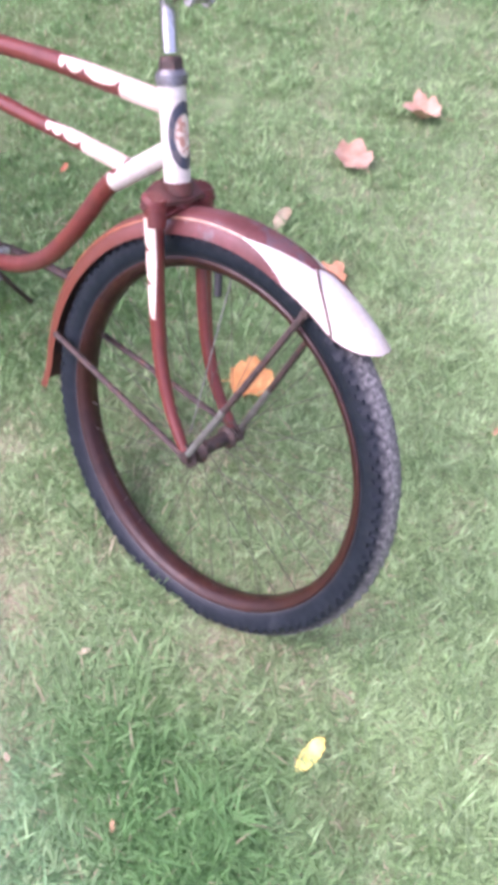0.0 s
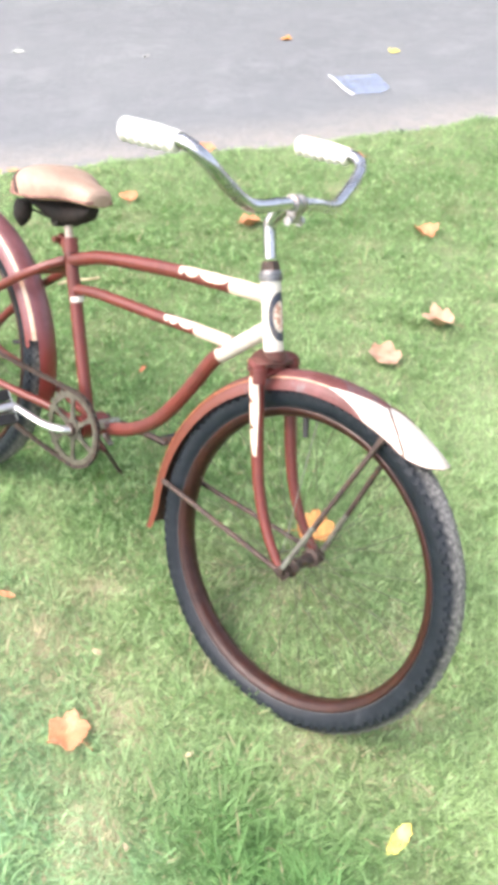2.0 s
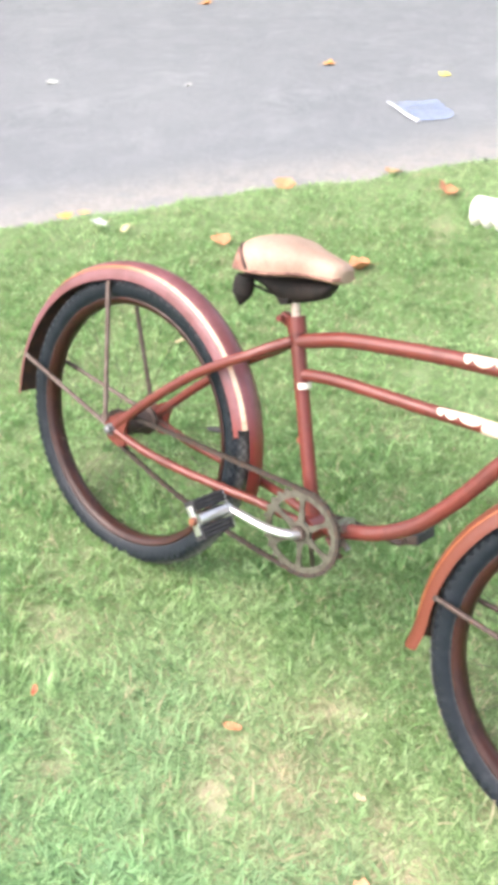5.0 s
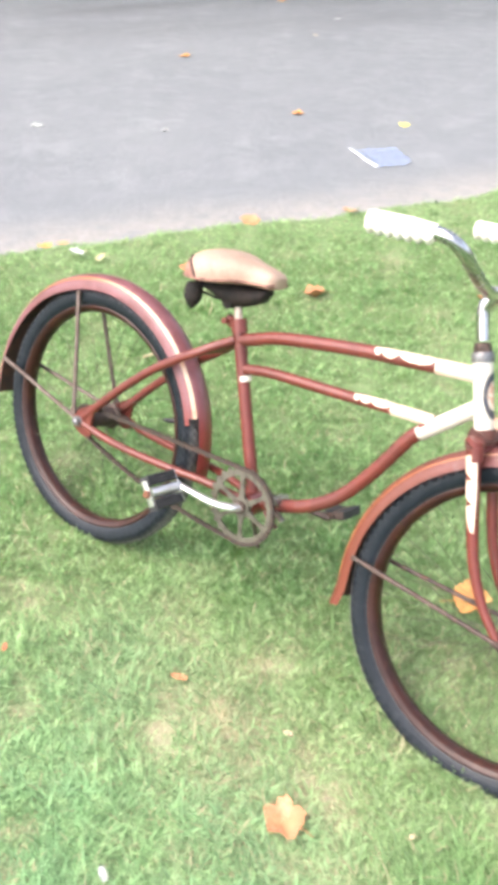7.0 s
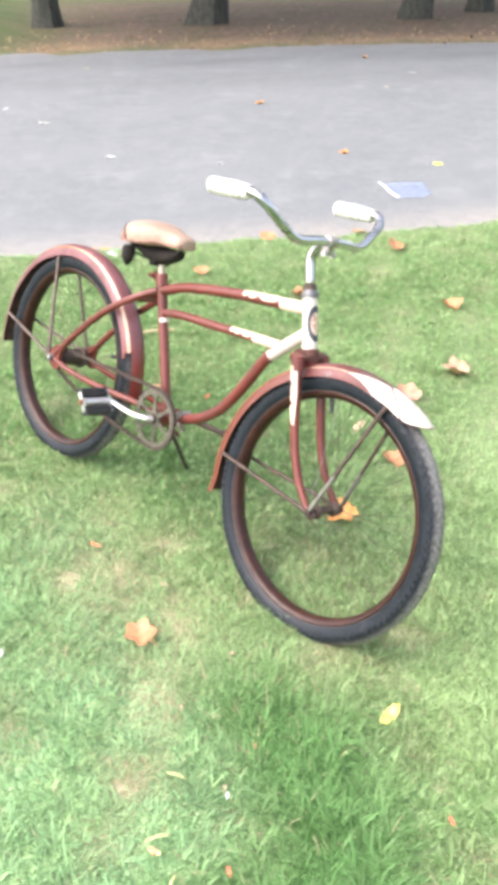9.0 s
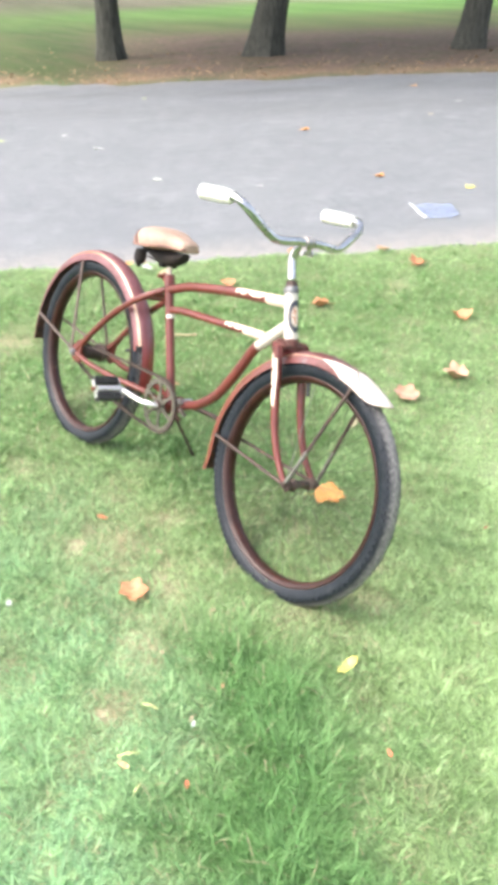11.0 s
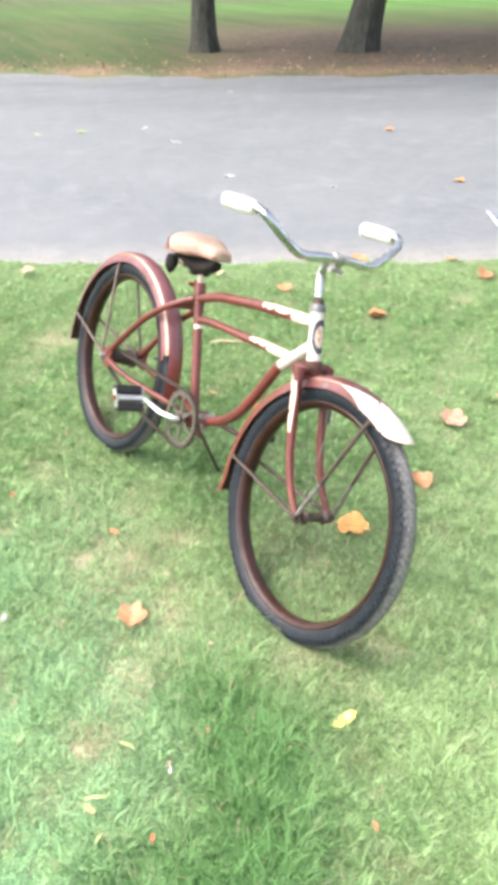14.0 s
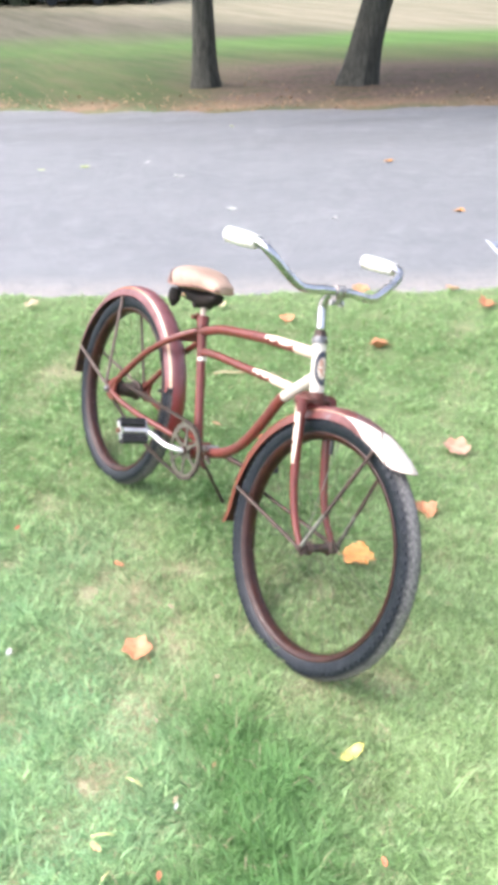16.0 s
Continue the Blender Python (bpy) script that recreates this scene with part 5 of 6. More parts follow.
for k in range(6):
    arm = new("arm", arm_mesh)
    arm.parent = chainring
    arm.matrix_local = Matrix.Translation(BB) @ Matrix.Rotation(2 * math.pi * k / 6 + 0.35, 4, "Y")
bm = bmesh.new()
tube(bm, [(0, -0.058, 0), (0, -0.036, 0)], 0.0155, 8)
part("crank_cone", bm, RUSTY, bicycle, "", Matrix.Translation(BB))
bm = bmesh.new()
tube(bm, [(0, 0.034, 0), (0, 0.05, 0)], 0.021, 8)
part("lock_nut", bm, RUSTY, bicycle, "", Matrix.Translation(BB))
PEDAL = Vector((0.376, 0, 0.303))
D = PEDAL - BB
pipe("crank_arm", [BB + Vector((0, -0.052, 0)), BB + D * 0.08 + Vector((0, -0.072, 0)), BB + D * 0.35 + Vector((0, -0.088, -0.003)), BB + D * 0.75 + Vector((0, -0.097, -0.001)), BB + D + Vector((0, -0.102, 0.001))], (0.0112, 0.0082), BRIGHT, bicycle, "chromed one-piece crank arm", flat=0.75)
pipe("crank_arm", [BB + Vector((0, 0.045, 0)), BB - D * 0.10 + Vector((0, 0.066, 0)), BB - D * 0.5 + Vector((0, 0.09, 0)), BB - D + Vector((0, 0.108, 0))], (0.0128, 0.0095), RUSTY, bicycle, "rusty crank arm", flat=0.75)


def pedal(centre, sy, turn, metal, size=1.14):
    bm = bmesh.new()
    tube(bm, [(0, 0, 0), (0, sy * 0.012, 0)], 0.0085, 12)
    tube(bm, [(0, sy * 0.012, 0), (0, sy * 0.080, 0)], 0.0108, 14)
    box(bm, (0.060, 0.003, 0.019), pose(0, sy * 0.009, 0), 0.001)
    box(bm, (0.050, 0.003, 0.012), pose(0, sy * 0.0868, 0), 0.001)
    m = Matrix.Translation(centre) @ Matrix.Rotation(radians(turn), 4, "Y") @ Matrix.Scale(size, 4)
    body = part("pedal", bm, metal, bicycle, "steel pedal with black rubber blocks", m)
    for s in (-1, 1):
        bm = bmesh.new()
        outline = []
        for q in range(7):
            outline.append((-0.010 + 0.020 * q / 6, 0.0115 if q % 2 else 0.0095))
        outline += [(x_, -z_) for x_, z_ in outline[::-1]]
        ends = [[bm.verts.new((s * 0.0235 + x_, y_, z_)) for x_, z_ in outline] for y_ in (sy * 0.0105, sy * 0.0853)]
        bm.faces.new(ends[0])
        bm.faces.new(ends[1][::-1])
        for q in range(len(outline)):
            bm.faces.new((ends[0][q], ends[0][q - 1], ends[1][q - 1], ends[1][q]))
        part("rubber_block", bm, RUBBER, body, "black rubber pedal block", m, smooth=False)
    bm = bmesh.new()
    tube(bm, [(0, sy * 0.0875, 0), (0, sy * 0.094, 0)], (0.0085, 0.006), 12)
    part("end_cap", bm, AMBER, body, "rust-brown pedal cap", m)


pedal(PEDAL + Vector((0, -0.101, 0)), -1, 52, BRIGHT)
pedal(BB * 2 - PEDAL + Vector((0, 0.108, 0.004)), 1, -24, RUSTY, 0.92)

# sprocket and chain
SR, RR_ = 0.036, 0.085
bm = bmesh.new()
lathe(bm, [(0.012, CY - 0.002), (SR - 0.003, CY - 0.002), (SR - 0.003, CY + 0.002), (0.012, CY + 0.002)], 36, True)
part("sprocket", bm, RUSTY, bicycle, "small rusty sprocket", Matrix.Translation(REAR))
bm = bmesh.new()
tube(bm, [(0.02, 0.062, 0.005), (0.08, 0.062, -0.01), (0.16, 0.064, -0.018)], 0.006, 8, flat=0.5)
part("brake_arm", bm, RUSTY, bicycle, "coaster brake arm", Matrix.Translation(REAR))
dist = (BB - REAR).length
base_a = math.atan2(BB.z - REAR.z, BB.x - REAR.x)
lap = math.asin((RR_ - SR) / dist)
loop = []
for a in np.linspace(base_a + math.pi / 2 + lap, base_a - math.pi / 2 - lap, 40):
    loop.append(Vector((BB.x + RR_ * math.cos(a), CY, BB.z + RR_ * math.sin(a))))
low_a, low_b = loop[-1], Vector((REAR.x + SR * math.cos(base_a - math.pi / 2 - lap), CY, REAR.z + SR * math.sin(base_a - math.pi / 2 - lap)))
for t in np.linspace(0.02, 0.98, 40):
    loop.append(low_a.lerp(low_b, t) + Vector((0, 0, -0.02 * math.sin(math.pi * t))))
for a in np.linspace(base_a - math.pi / 2 - lap, base_a - 3 * math.pi / 2 + lap, 24):
    loop.append(Vector((REAR.x + SR * math.cos(a), CY, REAR.z + SR * math.sin(a))))
high_a, high_b = loop[-1], loop[0]
for t in np.linspace(0.02, 0.98, 40):
    loop.append(high_a.lerp(high_b, t))
loop.append(loop[0].copy())
lengths = np.concatenate([[0], np.cumsum([(b - a).length for a, b in zip(loop, loop[1:])])])
count = round(lengths[-1] / 0.0127 / 2) * 2
bm = bmesh.new()
for k in range(count):
    s0 = lengths[-1] * k / count
    pts = []
    for s in (s0 - 0.001, s0 + lengths[-1] / count + 0.001):
        s = min(max(s, 0), lengths[-1] - 1e-6)
        i = int(np.searchsorted(lengths, s, "right") - 1)
        pts.append(loop[i].lerp(loop[i + 1], (s - lengths[i]) / max(1e-9, lengths[i + 1] - lengths[i])))
    mid, d = (pts[0] + pts[1]) / 2, pts[1] - pts[0]
    for sy in (-1, 1):
        box(bm, (d.length, 0.0012, 0.0085), Matrix.Translation(mid + Vector((0, sy * (0.0042 if k % 2 else 0.0028), 0))) @ Matrix.Rotation(-math.atan2(d.z, d.x), 4, "Y"))
    tube(bm, [pts[0] + Vector((0, -0.0028, 0)), pts[0] + Vector((0, 0.0028, 0))], 0.0038, 6)
part("chain", bm, CHAIN, bicycle, "rusty drive chain", smooth=False)

# kickstand on the far side
bm = bmesh.new()
tube(bm, spline([(0.476, 0.03, 0.262), (0.470, 0.055, 0.245), (0.452, 0.115, 0.18), (0.412, 0.218, 0.071), (0.404, 0.232, 0.062)], 6), 0.0055, 10)
box(bm, (0.03, 0.03, 0.025), pose(0.472, 0.028, 0.268), 0.004)
part("kickstand", bm, RUSTY, bicycle, "rusty side kickstand")


# ---- trees across the road ----
BARK, nt, bsdf = nodes_of("furrowed_grey_bark")
co = nt.nodes.new("ShaderNodeTexCoord").outputs["Object"]
grain = nt.nodes.new("ShaderNodeMapping")
grain.inputs["Scale"].default_value = (1.0, 1.0, 0.16)
nt.links.new(co, grain.inputs["Vector"])
ridge = noise_node(nt, grain.outputs["Vector"], 26, 6, 0.65)
c = mixc(nt, remap(nt, noise_node(nt, co, 3, 6, 0.7), 0.38, 0.64), (0.060, 0.063, 0.051), (0.088, 0.087, 0.070))
c = mixc(nt, remap(nt, ridge, 0.40, 0.58, 0.9, 0.0), c, (0.034, 0.035, 0.028))
nt.links.new(c, bsdf.inputs["Base Color"])
bsdf.inputs["Roughness"].default_value = 0.92
bp = nt.nodes.new("ShaderNodeBump")
bp.inputs["Strength"].default_value, bp.inputs["Distance"].default_value = 1.0, 0.03
nt.links.new(ridge, bp.inputs["Height"])
nt.links.new(bp.outputs["Normal"], bsdf.inputs["Normal"])


def tree(x, y, r, lean, seed, height_=9.0):
    rnd = random.Random(seed)
    z0 = float(height(np.array(x), np.array(y)))
    th = new("tree")
    th.matrix_world = pose(x, y, z0)
    tagged(th, "mature roadside tree with rough grey-brown trunk", "tree", "trees across the road")
    bm = bmesh.new()
    line = spline([(0, 0, -0.15), (lean[0] * 0.35, lean[1] * 0.35, 0.8), (lean[0], lean[1], 2.2), (lean[0] * 1.5, lean[1] * 1.5, 4.2), (lean[0] * 1.6, lean[1] * 1.6, 6.4)], 10)
    fr = frames(line)
    rings = []
    for i, (p, (t, s, u)) in enumerate(zip(line, fr)):
        f = i / (len(line) - 1)
        rad = r * (1.0 - 0.55 * f) * (1 + 0.26 * math.exp(-max(0, p.z) / 0.30))
        ring = []
        for k in range(28):
            a = 2 * math.pi * k / 28
            rough = 1 + 0.035 * math.sin(a * 9 + p.z * 1.3 + seed) + 0.03 * noise.noise((math.cos(a) * 3, math.sin(a) * 3, p.z * 2 + seed)) + 0.09 * math.exp(-max(0, p.z) / 0.3) * math.sin(a * 5 + seed)
            ring.append(bm.verts.new(p + (s * math.cos(a) + u * math.sin(a)) * rad * rough))
        rings.append(ring)
    for a, b in zip(rings, rings[1:]):
        for k in range(28):
            bm.faces.new((a[k], a[(k + 1) % 28], b[(k + 1) % 28], b[k]))
    bm.faces.new(rings[-1])
    part("trunk", bm, BARK, th)
    tips = []
    for k in range(9):
        z = 3.2 + 0.4 * k
        a = k * 2.4 + seed
        base = Vector((lean[0] * min(1.5, z / 2.4), lean[1] * min(1.5, z / 2.4), z))
        end = base + Vector((math.cos(a), math.sin(a), 0.55)) * rnd.uniform(3.0, 4.6)
        bm = bmesh.new()
        tube(bm, spline([base, base.lerp(end, 0.5) + Vector((0, 0, 0.25)), end], 4), (r * 0.33, 0.03), 8)
        part("limb", bm, BARK, th)
        tips += [base.lerp(end, t) for t in (0.35, 0.6, 0.8, 1.0)]
    tips.append(Vector((lean[0] * 1.6, lean[1] * 1.6, 7.0)))
    rg = np.random.default_rng(seed)
    cs = np.array([tuple(t) for t in tips])
    n = 9000
    c = cs[rg.integers(0, len(cs), n)] + rg.normal(0, 0.9, (n, 3)) * [1, 1, 0.7]
    c[:, 2] = np.maximum(c[:, 2], 3.0)
    d1, d2 = rg.normal(0, 1, (n, 3)), rg.normal(0, 1, (n, 3))
    d1 /= np.linalg.norm(d1, axis=1)[:, None]
    d2 = np.cross(d1, d2)
    d2 /= np.linalg.norm(d2, axis=1)[:, None]
    s = rg.uniform(0.14, 0.26, n)[:, None]
    v = np.stack([c - d1 * s, c + d2 * s * 0.5, c + d1 * s, c - d2 * s * 0.5], 1).reshape(-1, 3)
    me = bpy.data.meshes.new("crown")
    me.from_pydata(v.tolist(), [], np.arange(n * 4).reshape(-1, 4).tolist())
    me.materials.append(FOLIAGE)
    cr = new("crown", me)
    cr.parent = th
    return th


tree(-12.92, 4.75, 0.225, (-0.05, 0.05), 3)
tree(-11.62, 7.04, 0.30, (0.25, 0.50), 5)
tree(-10.0, 10.2, 0.25, (0.15, 0.40), 8)
tree(-10.2, 11.9, 0.22, (-0.1, 0.3), 13)

# ---- the far end of the field ----
rg = np.random.default_rng(4)
# added shrubs; the first belt stands in for tree shade behind the car
for cx, cy, wide in ((-63.5, 6, 26), (-74, 34, 26), (-60, 66, 30), (-82, -30, 30)):
    n = 5000
    c = np.stack([rg.normal(0, 3, n), rg.uniform(-wide / 2, wide / 2, n), np.abs(rg.normal(0, 1, n)) * 2.6], 1)
    d1, d2 = rg.normal(0, 1, (n, 3)), rg.normal(0, 1, (n, 3))
    d1 /= np.linalg.norm(d1, axis=1)[:, None]
    d2 = np.cross(d1, d2)
    d2 /= np.linalg.norm(d2, axis=1)[:, None]
    s = rg.uniform(0.3, 0.7, n)[:, None]
    v = np.stack([c - d1 * s, c + d2 * s * 0.6, c + d1 * s, c - d2 * s * 0.6], 1).reshape(-1, 3)
    me = bpy.data.meshes.new("shrubbery")
    me.from_pydata(v.tolist(), [], np.arange(n * 4).reshape(-1, 4).tolist())
    me.materials.append(SHADE_BELT)
    sh = new("shrubbery", me)
    sh.matrix_world = pose(cx, cy, float(height(np.array(cx * 1.0), np.array(cy * 1.0))), 0, 0, -25)
    tagged(sh, "added dark shrubs, standing in for shade beyond the field", "shrubs", kind="stuff")

car = new("car")
car.matrix_world = pose(-55.4, 11.1, float(height(np.array(-55.4), np.array(11.1))), 0, 0, 78)
tagged(car, "dark parked car at the end of the field", "car")
bm = bmesh.new()
prof = [(-2.1, 0.35), (-2.15, 0.75), (-1.9, 0.95), (-1.2, 1.0), (-0.6, 1.42), (0.7, 1.45), (1.35, 1.02), (2.05, 0.9), (2.2, 0.6), (2.15, 0.3)]
for sy in (-0.85, 0.85):
    bm.faces.new([bm.verts.new((x, sy * (0.82 if z > 1.2 else 1.0), z)) for x, z in prof])
bm.verts.ensure_lookup_table()
n = len(prof)
for k in range(n):
    bm.faces.new((bm.verts[k], bm.verts[(k + 1) % n], bm.verts[n + (k + 1) % n], bm.verts[n + k]))
part("body", bm, CAR_PAINT, car)
for sy in (-1, 1):
    for wx in (-0.38, 0.42):
        bm = bmesh.new()
        box(bm, (0.72, 0.02, 0.32), pose(wx, sy * 0.80, 1.2), 0.005)
        part("side_window", bm, CAR_GLASS, car)
bm = bmesh.new()
box(bm, (0.08, 1.6, 0.12), pose(2.2, 0, 0.45), 0.02)
part("bumper", bm, STEEL, car, "pale metal bumper")
for sy in (-1, 1):
    bm = bmesh.new()
    box(bm, (2.3, 0.03, 0.16), pose(0.7, sy * 0.855, 0.52), 0.01)
    part("side_sill", bm, BRIGHT, car, "pale metal strip along the side")
for wx in (-1.35, 1.35):
    for sy in (-0.8, 0.8):
        bm = bmesh.new()
        lathe(bm, [(0.05, -0.1), (0.2, -0.1), (0.3, -0.09), (0.32, 0), (0.3, 0.09), (0.2, 0.1), (0.05, 0.1)], 28)
        part("wheel", bm, TYRE, car, xf=pose(wx, sy, 0.32))


# ---- fallen leaves ----
def leaf_mesh(kind, size, seed, material):
    """A leaf lying flat: a lobed maple leaf or a plain oval one, curled, with its stalk."""
    rnd = random.Random(seed)
    bm = bmesh.new()
    n = 40
    outline = []
    skew = rnd.uniform(-12, 12)
    for k in range(n):
        a = 2 * math.pi * k / n
        if kind != "oval":
            low = 0.62
            lob = [0, 58 + skew, 122, 180, 238, 302 - skew]
            amp = [1.0, 0.92, 0.72, 0.45, 0.76, 0.88]
            r = low
            for l_, m_ in zip(lob, amp):
                d = abs((math.degrees(a) - l_ + 180) % 360 - 180)
                r = max(r, low + (m_ - low) * max(0.0, 1 - (d / 31) ** 3.0) if m_ > low else 0.45)
            r = min(r, 1.0) * (1 + 0.06 * (k % 2) - 0.03)
        else:
            r = 1.0 / math.sqrt((math.cos(a)) ** 2 + (math.sin(a) / 0.42) ** 2)
        outline.append((a, r * (1 + rnd.uniform(-0.09, 0.09))))
    c1, c2, c3 = rnd.uniform(0.25, 0.75), rnd.uniform(-0.3, 0.6), rnd.uniform(0, 6.28)

    fold = {"folded": 0.55, "curled": 0.85}.get(kind, 0.0)

    def z_of(x, y):
        return size * (fold * max(0.0, abs(y / size + 0.1) - 0.05) ** 1.2 + 0.5 * fold * max(0.0, x / size - 0.2) + c1 * (y / size) ** 2 * 0.6 + c2 * 0.35 * (x / size) ** 2 + 0.10 * math.sin(5 * x / size + c3) * math.cos(4 * y / size))

    rows = []
    for q in (0.35, 0.7, 1.0):
        row = []
        for a, r in outline:
            x, y = size * q * r * math.cos(a), size * q * r * math.sin(a)
            row.append(bm.verts.new((x, y, z_of(x, y))))
        rows.append(row)
    mid = bm.verts.new((0, 0, z_of(0, 0)))
    for k in range(n):
        bm.faces.new((mid, rows[0][k], rows[0][(k + 1) % n]))
        for a, b in zip(rows, rows[1:]):
            bm.faces.new((a[k], b[k], b[(k + 1) % n], a[(k + 1) % n]))
    lift = min(v.co.z for v in bm.verts)
    for v in bm.verts:
        v.co.z -= lift
    tube(bm, [(-0.3 * size, 0, z_of(-0.3 * size, 0) - lift), (-0.8 * size, 0.05 * size, 0.05 * size - lift * 0.3), (-1.15 * size, 0.12 * size, 0.02 * size)], size * 0.016, 5)
    return mesh_of("leaf", bm, material)


LEAVES = [
    # x, y, size, kind, material, label
    (0.995, -0.182, 0.047, "maple", LEAF_PEACH, "curled tan-orange maple leaf on the grass"),
    (0.845, 0.514, 0.057, "maple", LEAF_ORANGE, "bright orange maple leaf on the grass"),
    (0.697, 0.842, 0.047, "folded", LEAF_PEACH, "orange-tan curled maple leaf on the grass"),
    (0.41, 1.155, 0.060, "maple", LEAF_BLUSH, "pale tan curled maple leaf on the grass"),
    (0.365, 1.437, 0.062, "curled", LEAF_BLUSH, "tan and brown curled leaf on the grass"),
    (-0.156, 1.872, 0.055, "folded", LEAF_PEACH, "orange maple leaf on the grass"),
    (-0.892, 2.184, 0.06, "folded", LEAF_PEACH, "orange maple leaf on the grass"),
    (-0.632, 1.424, 0.056, "folded", LEAF_PEACH, "orange maple leaf on the grass"),
    (-1.149, 1.170, 0.046, "maple", LEAF_PEACH, "orange-tan leaf on the grass"),
    (-1.462, 1.752, 0.062, "maple", LEAF_PEACH, "orange maple leaf at the lawn's edge"),
    (-1.23, 2.20, 0.05, "maple", LEAF_TAN, "tan leaf at the lawn's edge"),
    (-1.86, 0.865, 0.055, "maple", LEAF_ORANGE, "orange leaf at the lawn's edge"),
    (-1.83, 0.95, 0.05, "maple", LEAF_TAN, "tan leaf at the lawn's edge"),
    (1.497, 0.167, 0.031, "oval", LEAF_YELLOW, "yellow oval leaf on the grass"),
    (0.478, 0.875, 0.036, "oval", LEAF_PALE, "pale yellow leaf on the grass"),
    (-1.592, 0.888, 0.042, "maple", LEAF_WHITE, "whitish leaf standing in the grass"),
    (-1.487, 0.942, 0.032, "oval", LEAF_PALE, "pale leaf on the grass"),
    (-1.95, 0.006, 0.05, "maple", LEAF_PALE, "pale leaf at the lawn's edge"),
    (0.594, -0.135, 0.019, "oval", LEAF_PEACH, "small orange-tan leaf on the grass"),
    (0.852, -0.053, 0.013, "oval", LEAF_PALE, "small pale leaf on the grass"),
    (1.762, 0.098, 0.011, "oval", LEAF_RED, "small rust-red leaf on the grass"),
    (1.621, -0.31, 0.011, "oval", LEAF_RED, "small rust-red leaf on the grass"),
    (1.516, -0.408, 0.015, "oval", LEAF_TAN, "small tan leaf on the grass"),
    (1.158, -0.03, 0.011, "oval", LEAF_PALE, "small pale leaf on the grass"),
    (1.238, -0.205, 0.009, "oval", LEAF_PALE, "small pale leaf on the grass"),
    (1.468, -0.231, 0.009, "oval", LEAF_PALE, "small pale leaf on the grass"),
    (1.413, -0.125, 0.009, "oval", LEAF_TAN, "small tan leaf on the grass"),
    (0.283, -0.386, 0.013, "oval", LEAF_RED, "small rust-red leaf on the grass"),
    (1.224, 0.827, 0.012, "oval", LEAF_TAN, "small tan leaf on the grass"),
    (1.538, 0.523, 0.011, "oval", LEAF_PALE, "small pale leaf on the grass"),
    (0.864, -0.490, 0.017, "oval", LEAF_WHITE, "small whitish leaf on the grass"),
    (1.484, -0.233, 0.009, "oval", LEAF_WHITE, "small whitish leaf on the grass"),
    (-0.163, 0.439, 0.019, "oval", LEAF_TAN, "small tan leaf on the grass"),
    (0.007, 0.552, 0.017, "oval", LEAF_RED, "small rust-red leaf on the grass"),
    (-2.87, 3.33, 0.065, "maple", LEAF_ORANGE, "orange leaf on the asphalt"),
    (-2.188, 3.651, 0.06, "maple", LEAF_YELLOW, "yellow leaf on the asphalt"),
    (-4.97, 3.91, 0.08, "maple", LEAF_ORANGE, "orange leaf on the asphalt"),
    (-6.842, 6.671, 0.08, "maple", LEAF_ORANGE, "orange leaf on the asphalt"),
    (-5.496, 6.276, 0.06, "oval", LEAF_WHITE, "bleached whitish leaf on the asphalt"),
    (-5.278, 1.876, 0.075, "oval", LEAF_WHITE, "bleached whitish leaf on the asphalt"),
    (-6.167, 1.826, 0.055, "oval", LEAF_WHITE, "bleached whitish leaf on the asphalt"),
    (-6.228, 1.191, 0.08, "maple", LEAF_GREEN, "yellow-green leaf on the asphalt"),
    (-6.30, 0.775, 0.06, "oval", LEAF_GREEN, "pale yellow-green leaf on the asphalt"),
    (-8.117, 3.462, 0.07, "oval", LEAF_GREEN, "yellow-green leaf on the asphalt"),
    (-3.11, 2.405, 0.045, "maple", LEAF_GREY, "thin grey papery leaf on the asphalt"),
    (-3.752, 1.842, 0.06, "maple", LEAF_WHITE, "bleached whitish leaf on the asphalt"),
    (-4.95, 5.45, 0.05, "oval", LEAF_PALE, "pale leaf on the asphalt"),
]
TURNS = {"yellow oval leaf on the grass": 100, "bright orange maple leaf on the grass": 62, "curled tan-orange maple leaf on the grass": 205}
for i, (x, y, size, kind, material, label) in enumerate(LEAVES):
    on_road = float(near_edge(np.array(x), np.array(y))) < 0
    ob = new("leaf", leaf_mesh(kind, size * (0.75 if on_road else 1.0), 40 + i, material))
    z = -0.018 if on_road else float(height(np.array(x), np.array(y))) + (0.004 if kind in ("folded", "curled") else 0.016 if size > 0.03 else 0.019) + (0.012 if x < -1.4 else 0)
    tip, roll_, turn = random.uniform(-12, 12), random.uniform(-12, 12), random.uniform(0, 360)
    turn = TURNS.get(label, turn)
    prop = Matrix.Translation((0, 0, 0.004)) @ Matrix.Rotation(radians(15), 4, Vector((0.38, 0.92, 0))) if kind == "maple" and size > 0.045 and x > 0 else Matrix()
    ob.matrix_world = Matrix.Translation((x, y, z)) @ prop @ pose(0, 0, 0, tip * (not on_road), roll_ * (not on_road), turn) @ Matrix.Diagonal((1, 1, 0.8 if on_road else 1.0, 1))
    tagged(ob, label, "leaf", "fallen leaves")

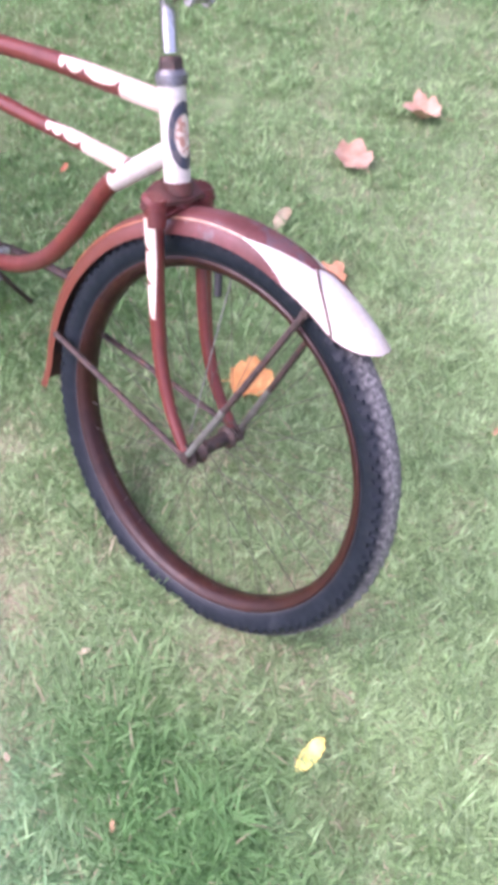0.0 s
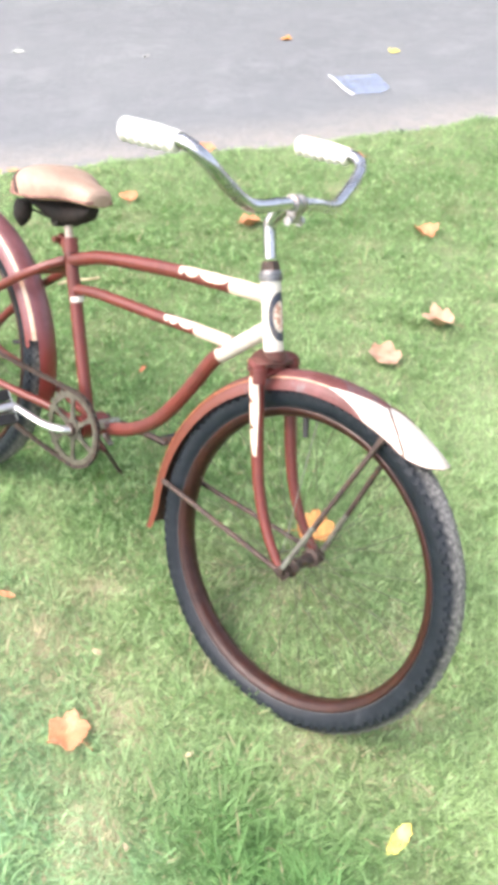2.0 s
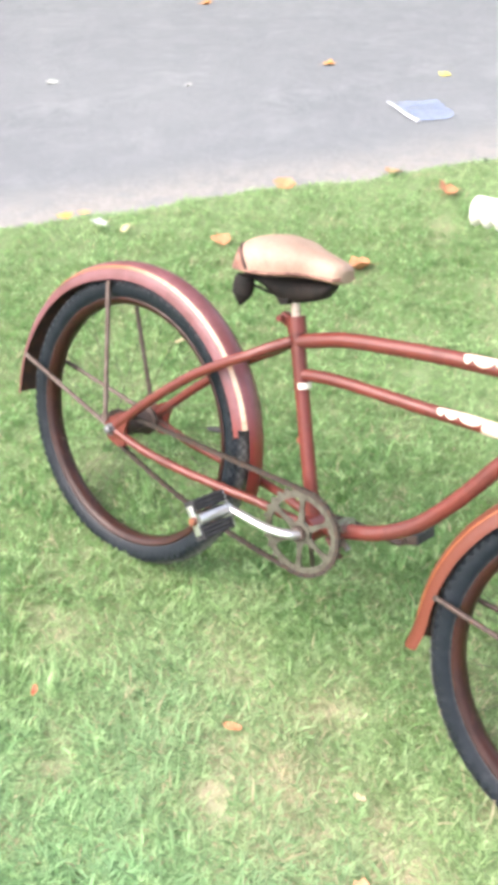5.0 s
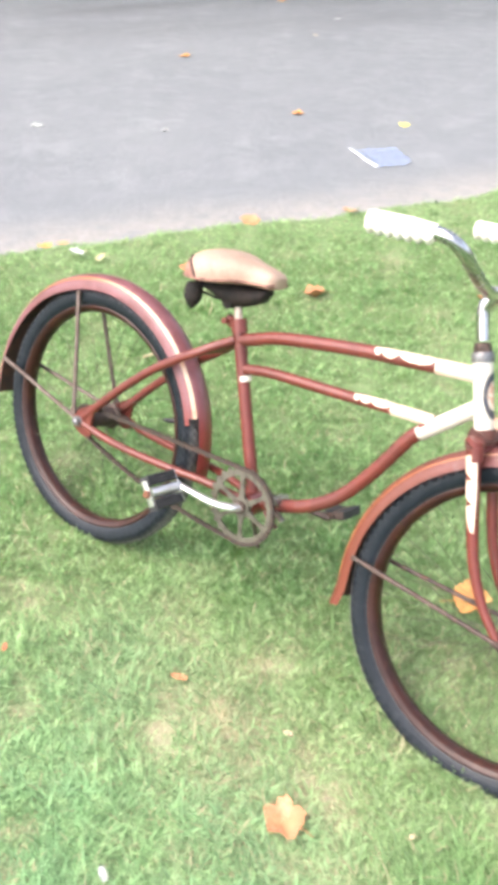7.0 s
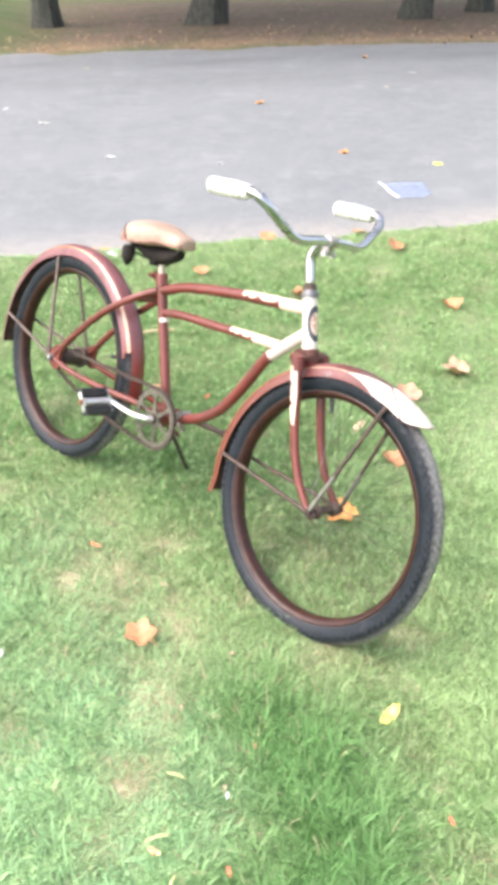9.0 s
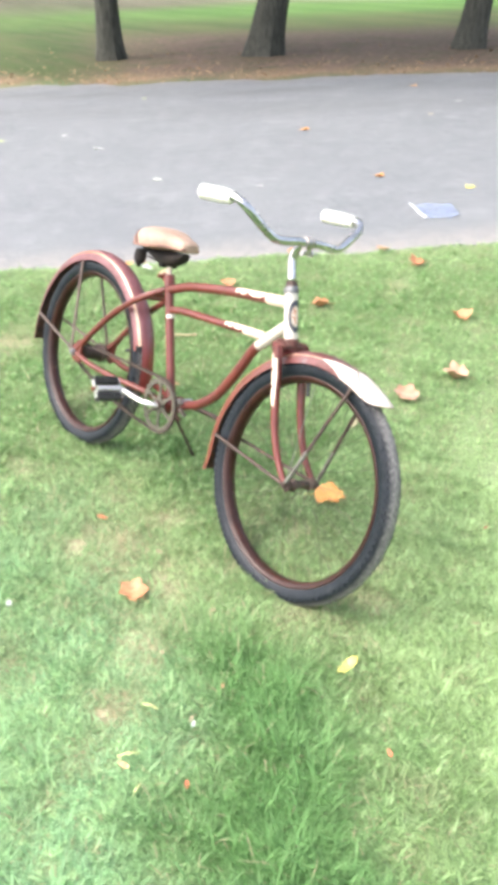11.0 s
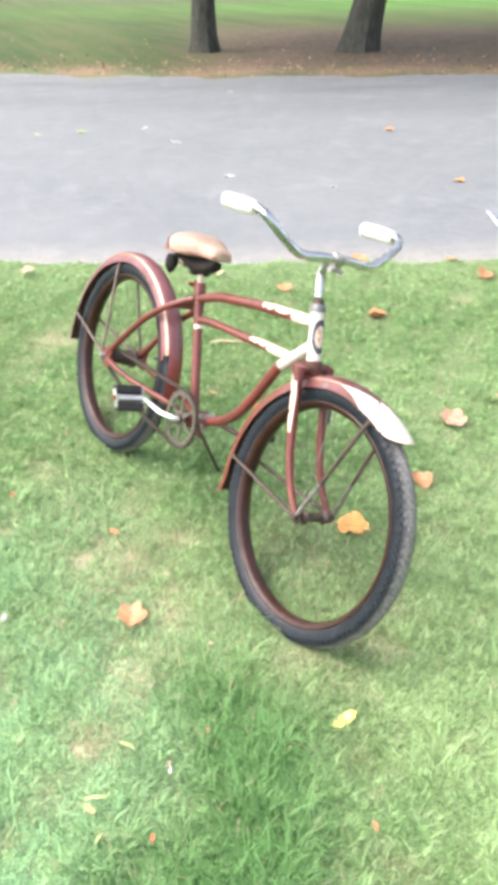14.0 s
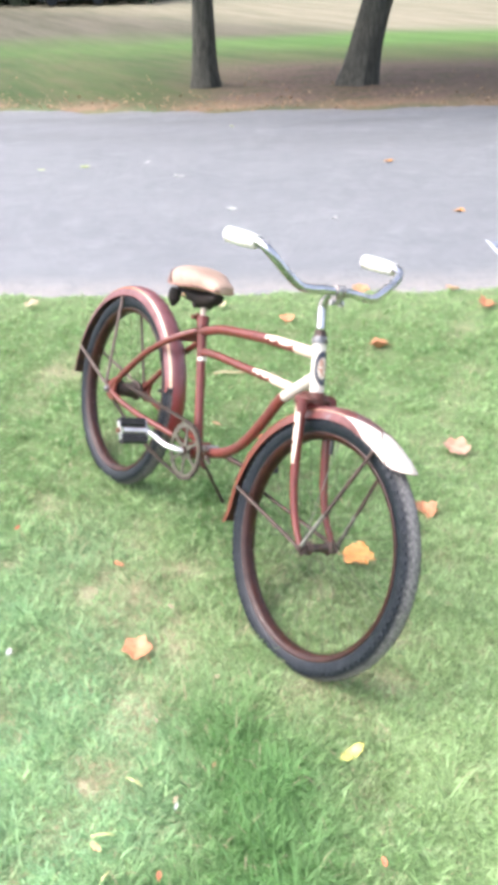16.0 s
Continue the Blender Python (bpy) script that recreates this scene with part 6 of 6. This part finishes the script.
# leaf litter along the far verge
bm = bmesh.new()
rnd = random.Random(21)
for _ in range(1500):
    y = rnd.uniform(-4, 14)
    x = float(np.interp(y, FAR_Y, FAR_X)) - abs(rnd.gauss(0, 1.0)) ** 1.3 * 0.9 - 0.05
    z = float(height(np.array(x), np.array(y))) + 0.01
    a, s = rnd.uniform(0, 6.28), rnd.uniform(0.012, 0.035)
    q = [bm.verts.new((x + s * math.cos(a + k * 1.57) * (1 if k % 2 else 0.6), y + s * math.sin(a + k * 1.57) * (1 if k % 2 else 0.6), z + rnd.uniform(0, 0.03))) for k in range(4)]
    bm.faces.new(q)
for _ in range(220):
    y = rnd.uniform(-4, 14)
    x = float(np.interp(y, FAR_Y, FAR_X)) - abs(rnd.gauss(0, 2.2)) - 0.02
    z = float(height(np.array(x), np.array(y))) + 0.012
    a, s = rnd.uniform(0, 6.28), rnd.uniform(0.018, 0.042)
    q = [bm.verts.new((x + s * math.cos(a + k * 1.257) * rnd.uniform(0.5, 1), y + s * math.sin(a + k * 1.257) * rnd.uniform(0.5, 1), z + rnd.uniform(0, 0.05))) for k in range(5)]
    bm.faces.new(q).material_index = 1
litter = new("leaf_litter", mesh_of("leaf_litter", bm, LITTER, DRIFT, smooth=False))
tagged(litter, "scattered brown leaf litter along the far verge", "leaf litter", kind="stuff")

# ---- clear plastic sheet on the road ----
FILM, nt, bsdf = nodes_of("clear_plastic_film")
bsdf.inputs["Base Color"].default_value = (0.36, 0.47, 0.72, 1)
bsdf.inputs["Roughness"].default_value = 0.18
co = nt.nodes.new("ShaderNodeTexCoord").outputs["Object"]
stretch = nt.nodes.new("ShaderNodeMapping")
stretch.inputs["Scale"].default_value = (22, 4, 4)
stretch.inputs["Rotation"].default_value = (0, 0, 0.3)
nt.links.new(co, stretch.inputs["Vector"])
nt.links.new(remap(nt, noise_node(nt, stretch.outputs["Vector"], 1.0, 3), 0.38, 0.62, 0.1, 0.5), bsdf.inputs["Alpha"])
bsdf.inputs["Specular IOR Level"].default_value = 0.9
bm = bmesh.new()
N = 18
grid = []
for i in range(N + 1):
    row = []
    for j in range(N + 1):
        u_, v_ = i / N - 0.5, j / N - 0.5
        z = 0.012 + 0.03 * abs(noise.noise((u_ * 4, v_ * 4, 1.0))) + 0.012 * noise.noise((u_ * 13, v_ * 13, 5.0)) + (0.05 * max(0, -v_ - 0.3) * 3 * max(0, u_ + 0.5))
        row.append(bm.verts.new((u_ * 0.33 + 0.01 * noise.noise((v_ * 3, 2, 1)), v_ * 0.25 + 0.01 * noise.noise((u_ * 3, 7, 1)), max(0.004, z))))
    grid.append(row)
for i in range(N):
    for j in range(N):
        bm.faces.new((grid[i][j], grid[i + 1][j], grid[i + 1][j + 1], grid[i][j + 1]))
FOLD, nt, bsdf = nodes_of("folded_white_film")
bsdf.inputs["Base Color"].default_value = (0.78, 0.80, 0.84, 1)
bsdf.inputs["Roughness"].default_value = 0.25
bsdf.inputs["Alpha"].default_value = 0.8
film = new("plastic_sheet", mesh_of("plastic_sheet", bm, FILM))
bm = bmesh.new()
tube(bm, spline([(-0.18, -0.15, 0.024), (-0.08, -0.135, 0.02), (0.05, -0.125, 0.016), (0.16, -0.10, 0.012)], 6), (0.006, 0.014), 10, flat=0.4)
part("folded_edge", bm, FOLD, film, "white folded edge of the film")
film.matrix_world = pose(-1.78, 3.03, -0.024, 0, 0, -26)
tagged(film, "crumpled clear plastic sheet lying on the asphalt", "plastic sheet")

# dead blades of grass, pale yellow, lying on top of the sward
for x, y, turn, reach in ((1.494, -0.390, 72, 0.047), (1.391, -0.298, 36, 0.046), (1.584, -0.405, 127, 0.032)):
    bm = bmesh.new()
    rows = []
    for k in range(8):
        q = k / 7
        w = 0.0026 * math.sin(math.pi * (0.12 + 0.84 * q)) ** 0.6
        rows.append([bm.verts.new((reach * (q - 0.5), 0.03 * reach * math.sin(3 * q) + o * w, 0.004 * math.sin(math.pi * q) - 0.0008 * (o == 0))) for o in (-1, 0, 1)])
    for a, b in zip(rows, rows[1:]):
        for j in (0, 1):
            bm.faces.new((a[j], a[j + 1], b[j + 1], b[j]))
    stalk = new("grass_stalk", mesh_of("grass_stalk", bm, STRAW_YELLOW))
    stalk.modifiers.new("thickness", "SOLIDIFY").thickness = 0.0006
    stalk.matrix_world = pose(x, y, float(height(np.array(x), np.array(y))) + 0.02, 0, 0, turn)
    tagged(stalk, "dead pale yellow blade lying on the grass", "grass stalk", "dead blades of grass")

# a dry twig on the lawn
bm = bmesh.new()
tube(bm, spline([(-0.07, 0, 0.012), (-0.02, 0.007, 0.018), (0.03, 0.004, 0.016), (0.075, 0.012, 0.014)], 5), 0.005, 6)
twig = new("twig", mesh_of("twig", bm, STRAW))
twig.matrix_world = pose(-0.60, 0.652, float(height(np.array(-0.6), np.array(0.65))) + 0.006, 0, 0, 65)
tagged(twig, "dry pale twig lying in the grass", "twig")
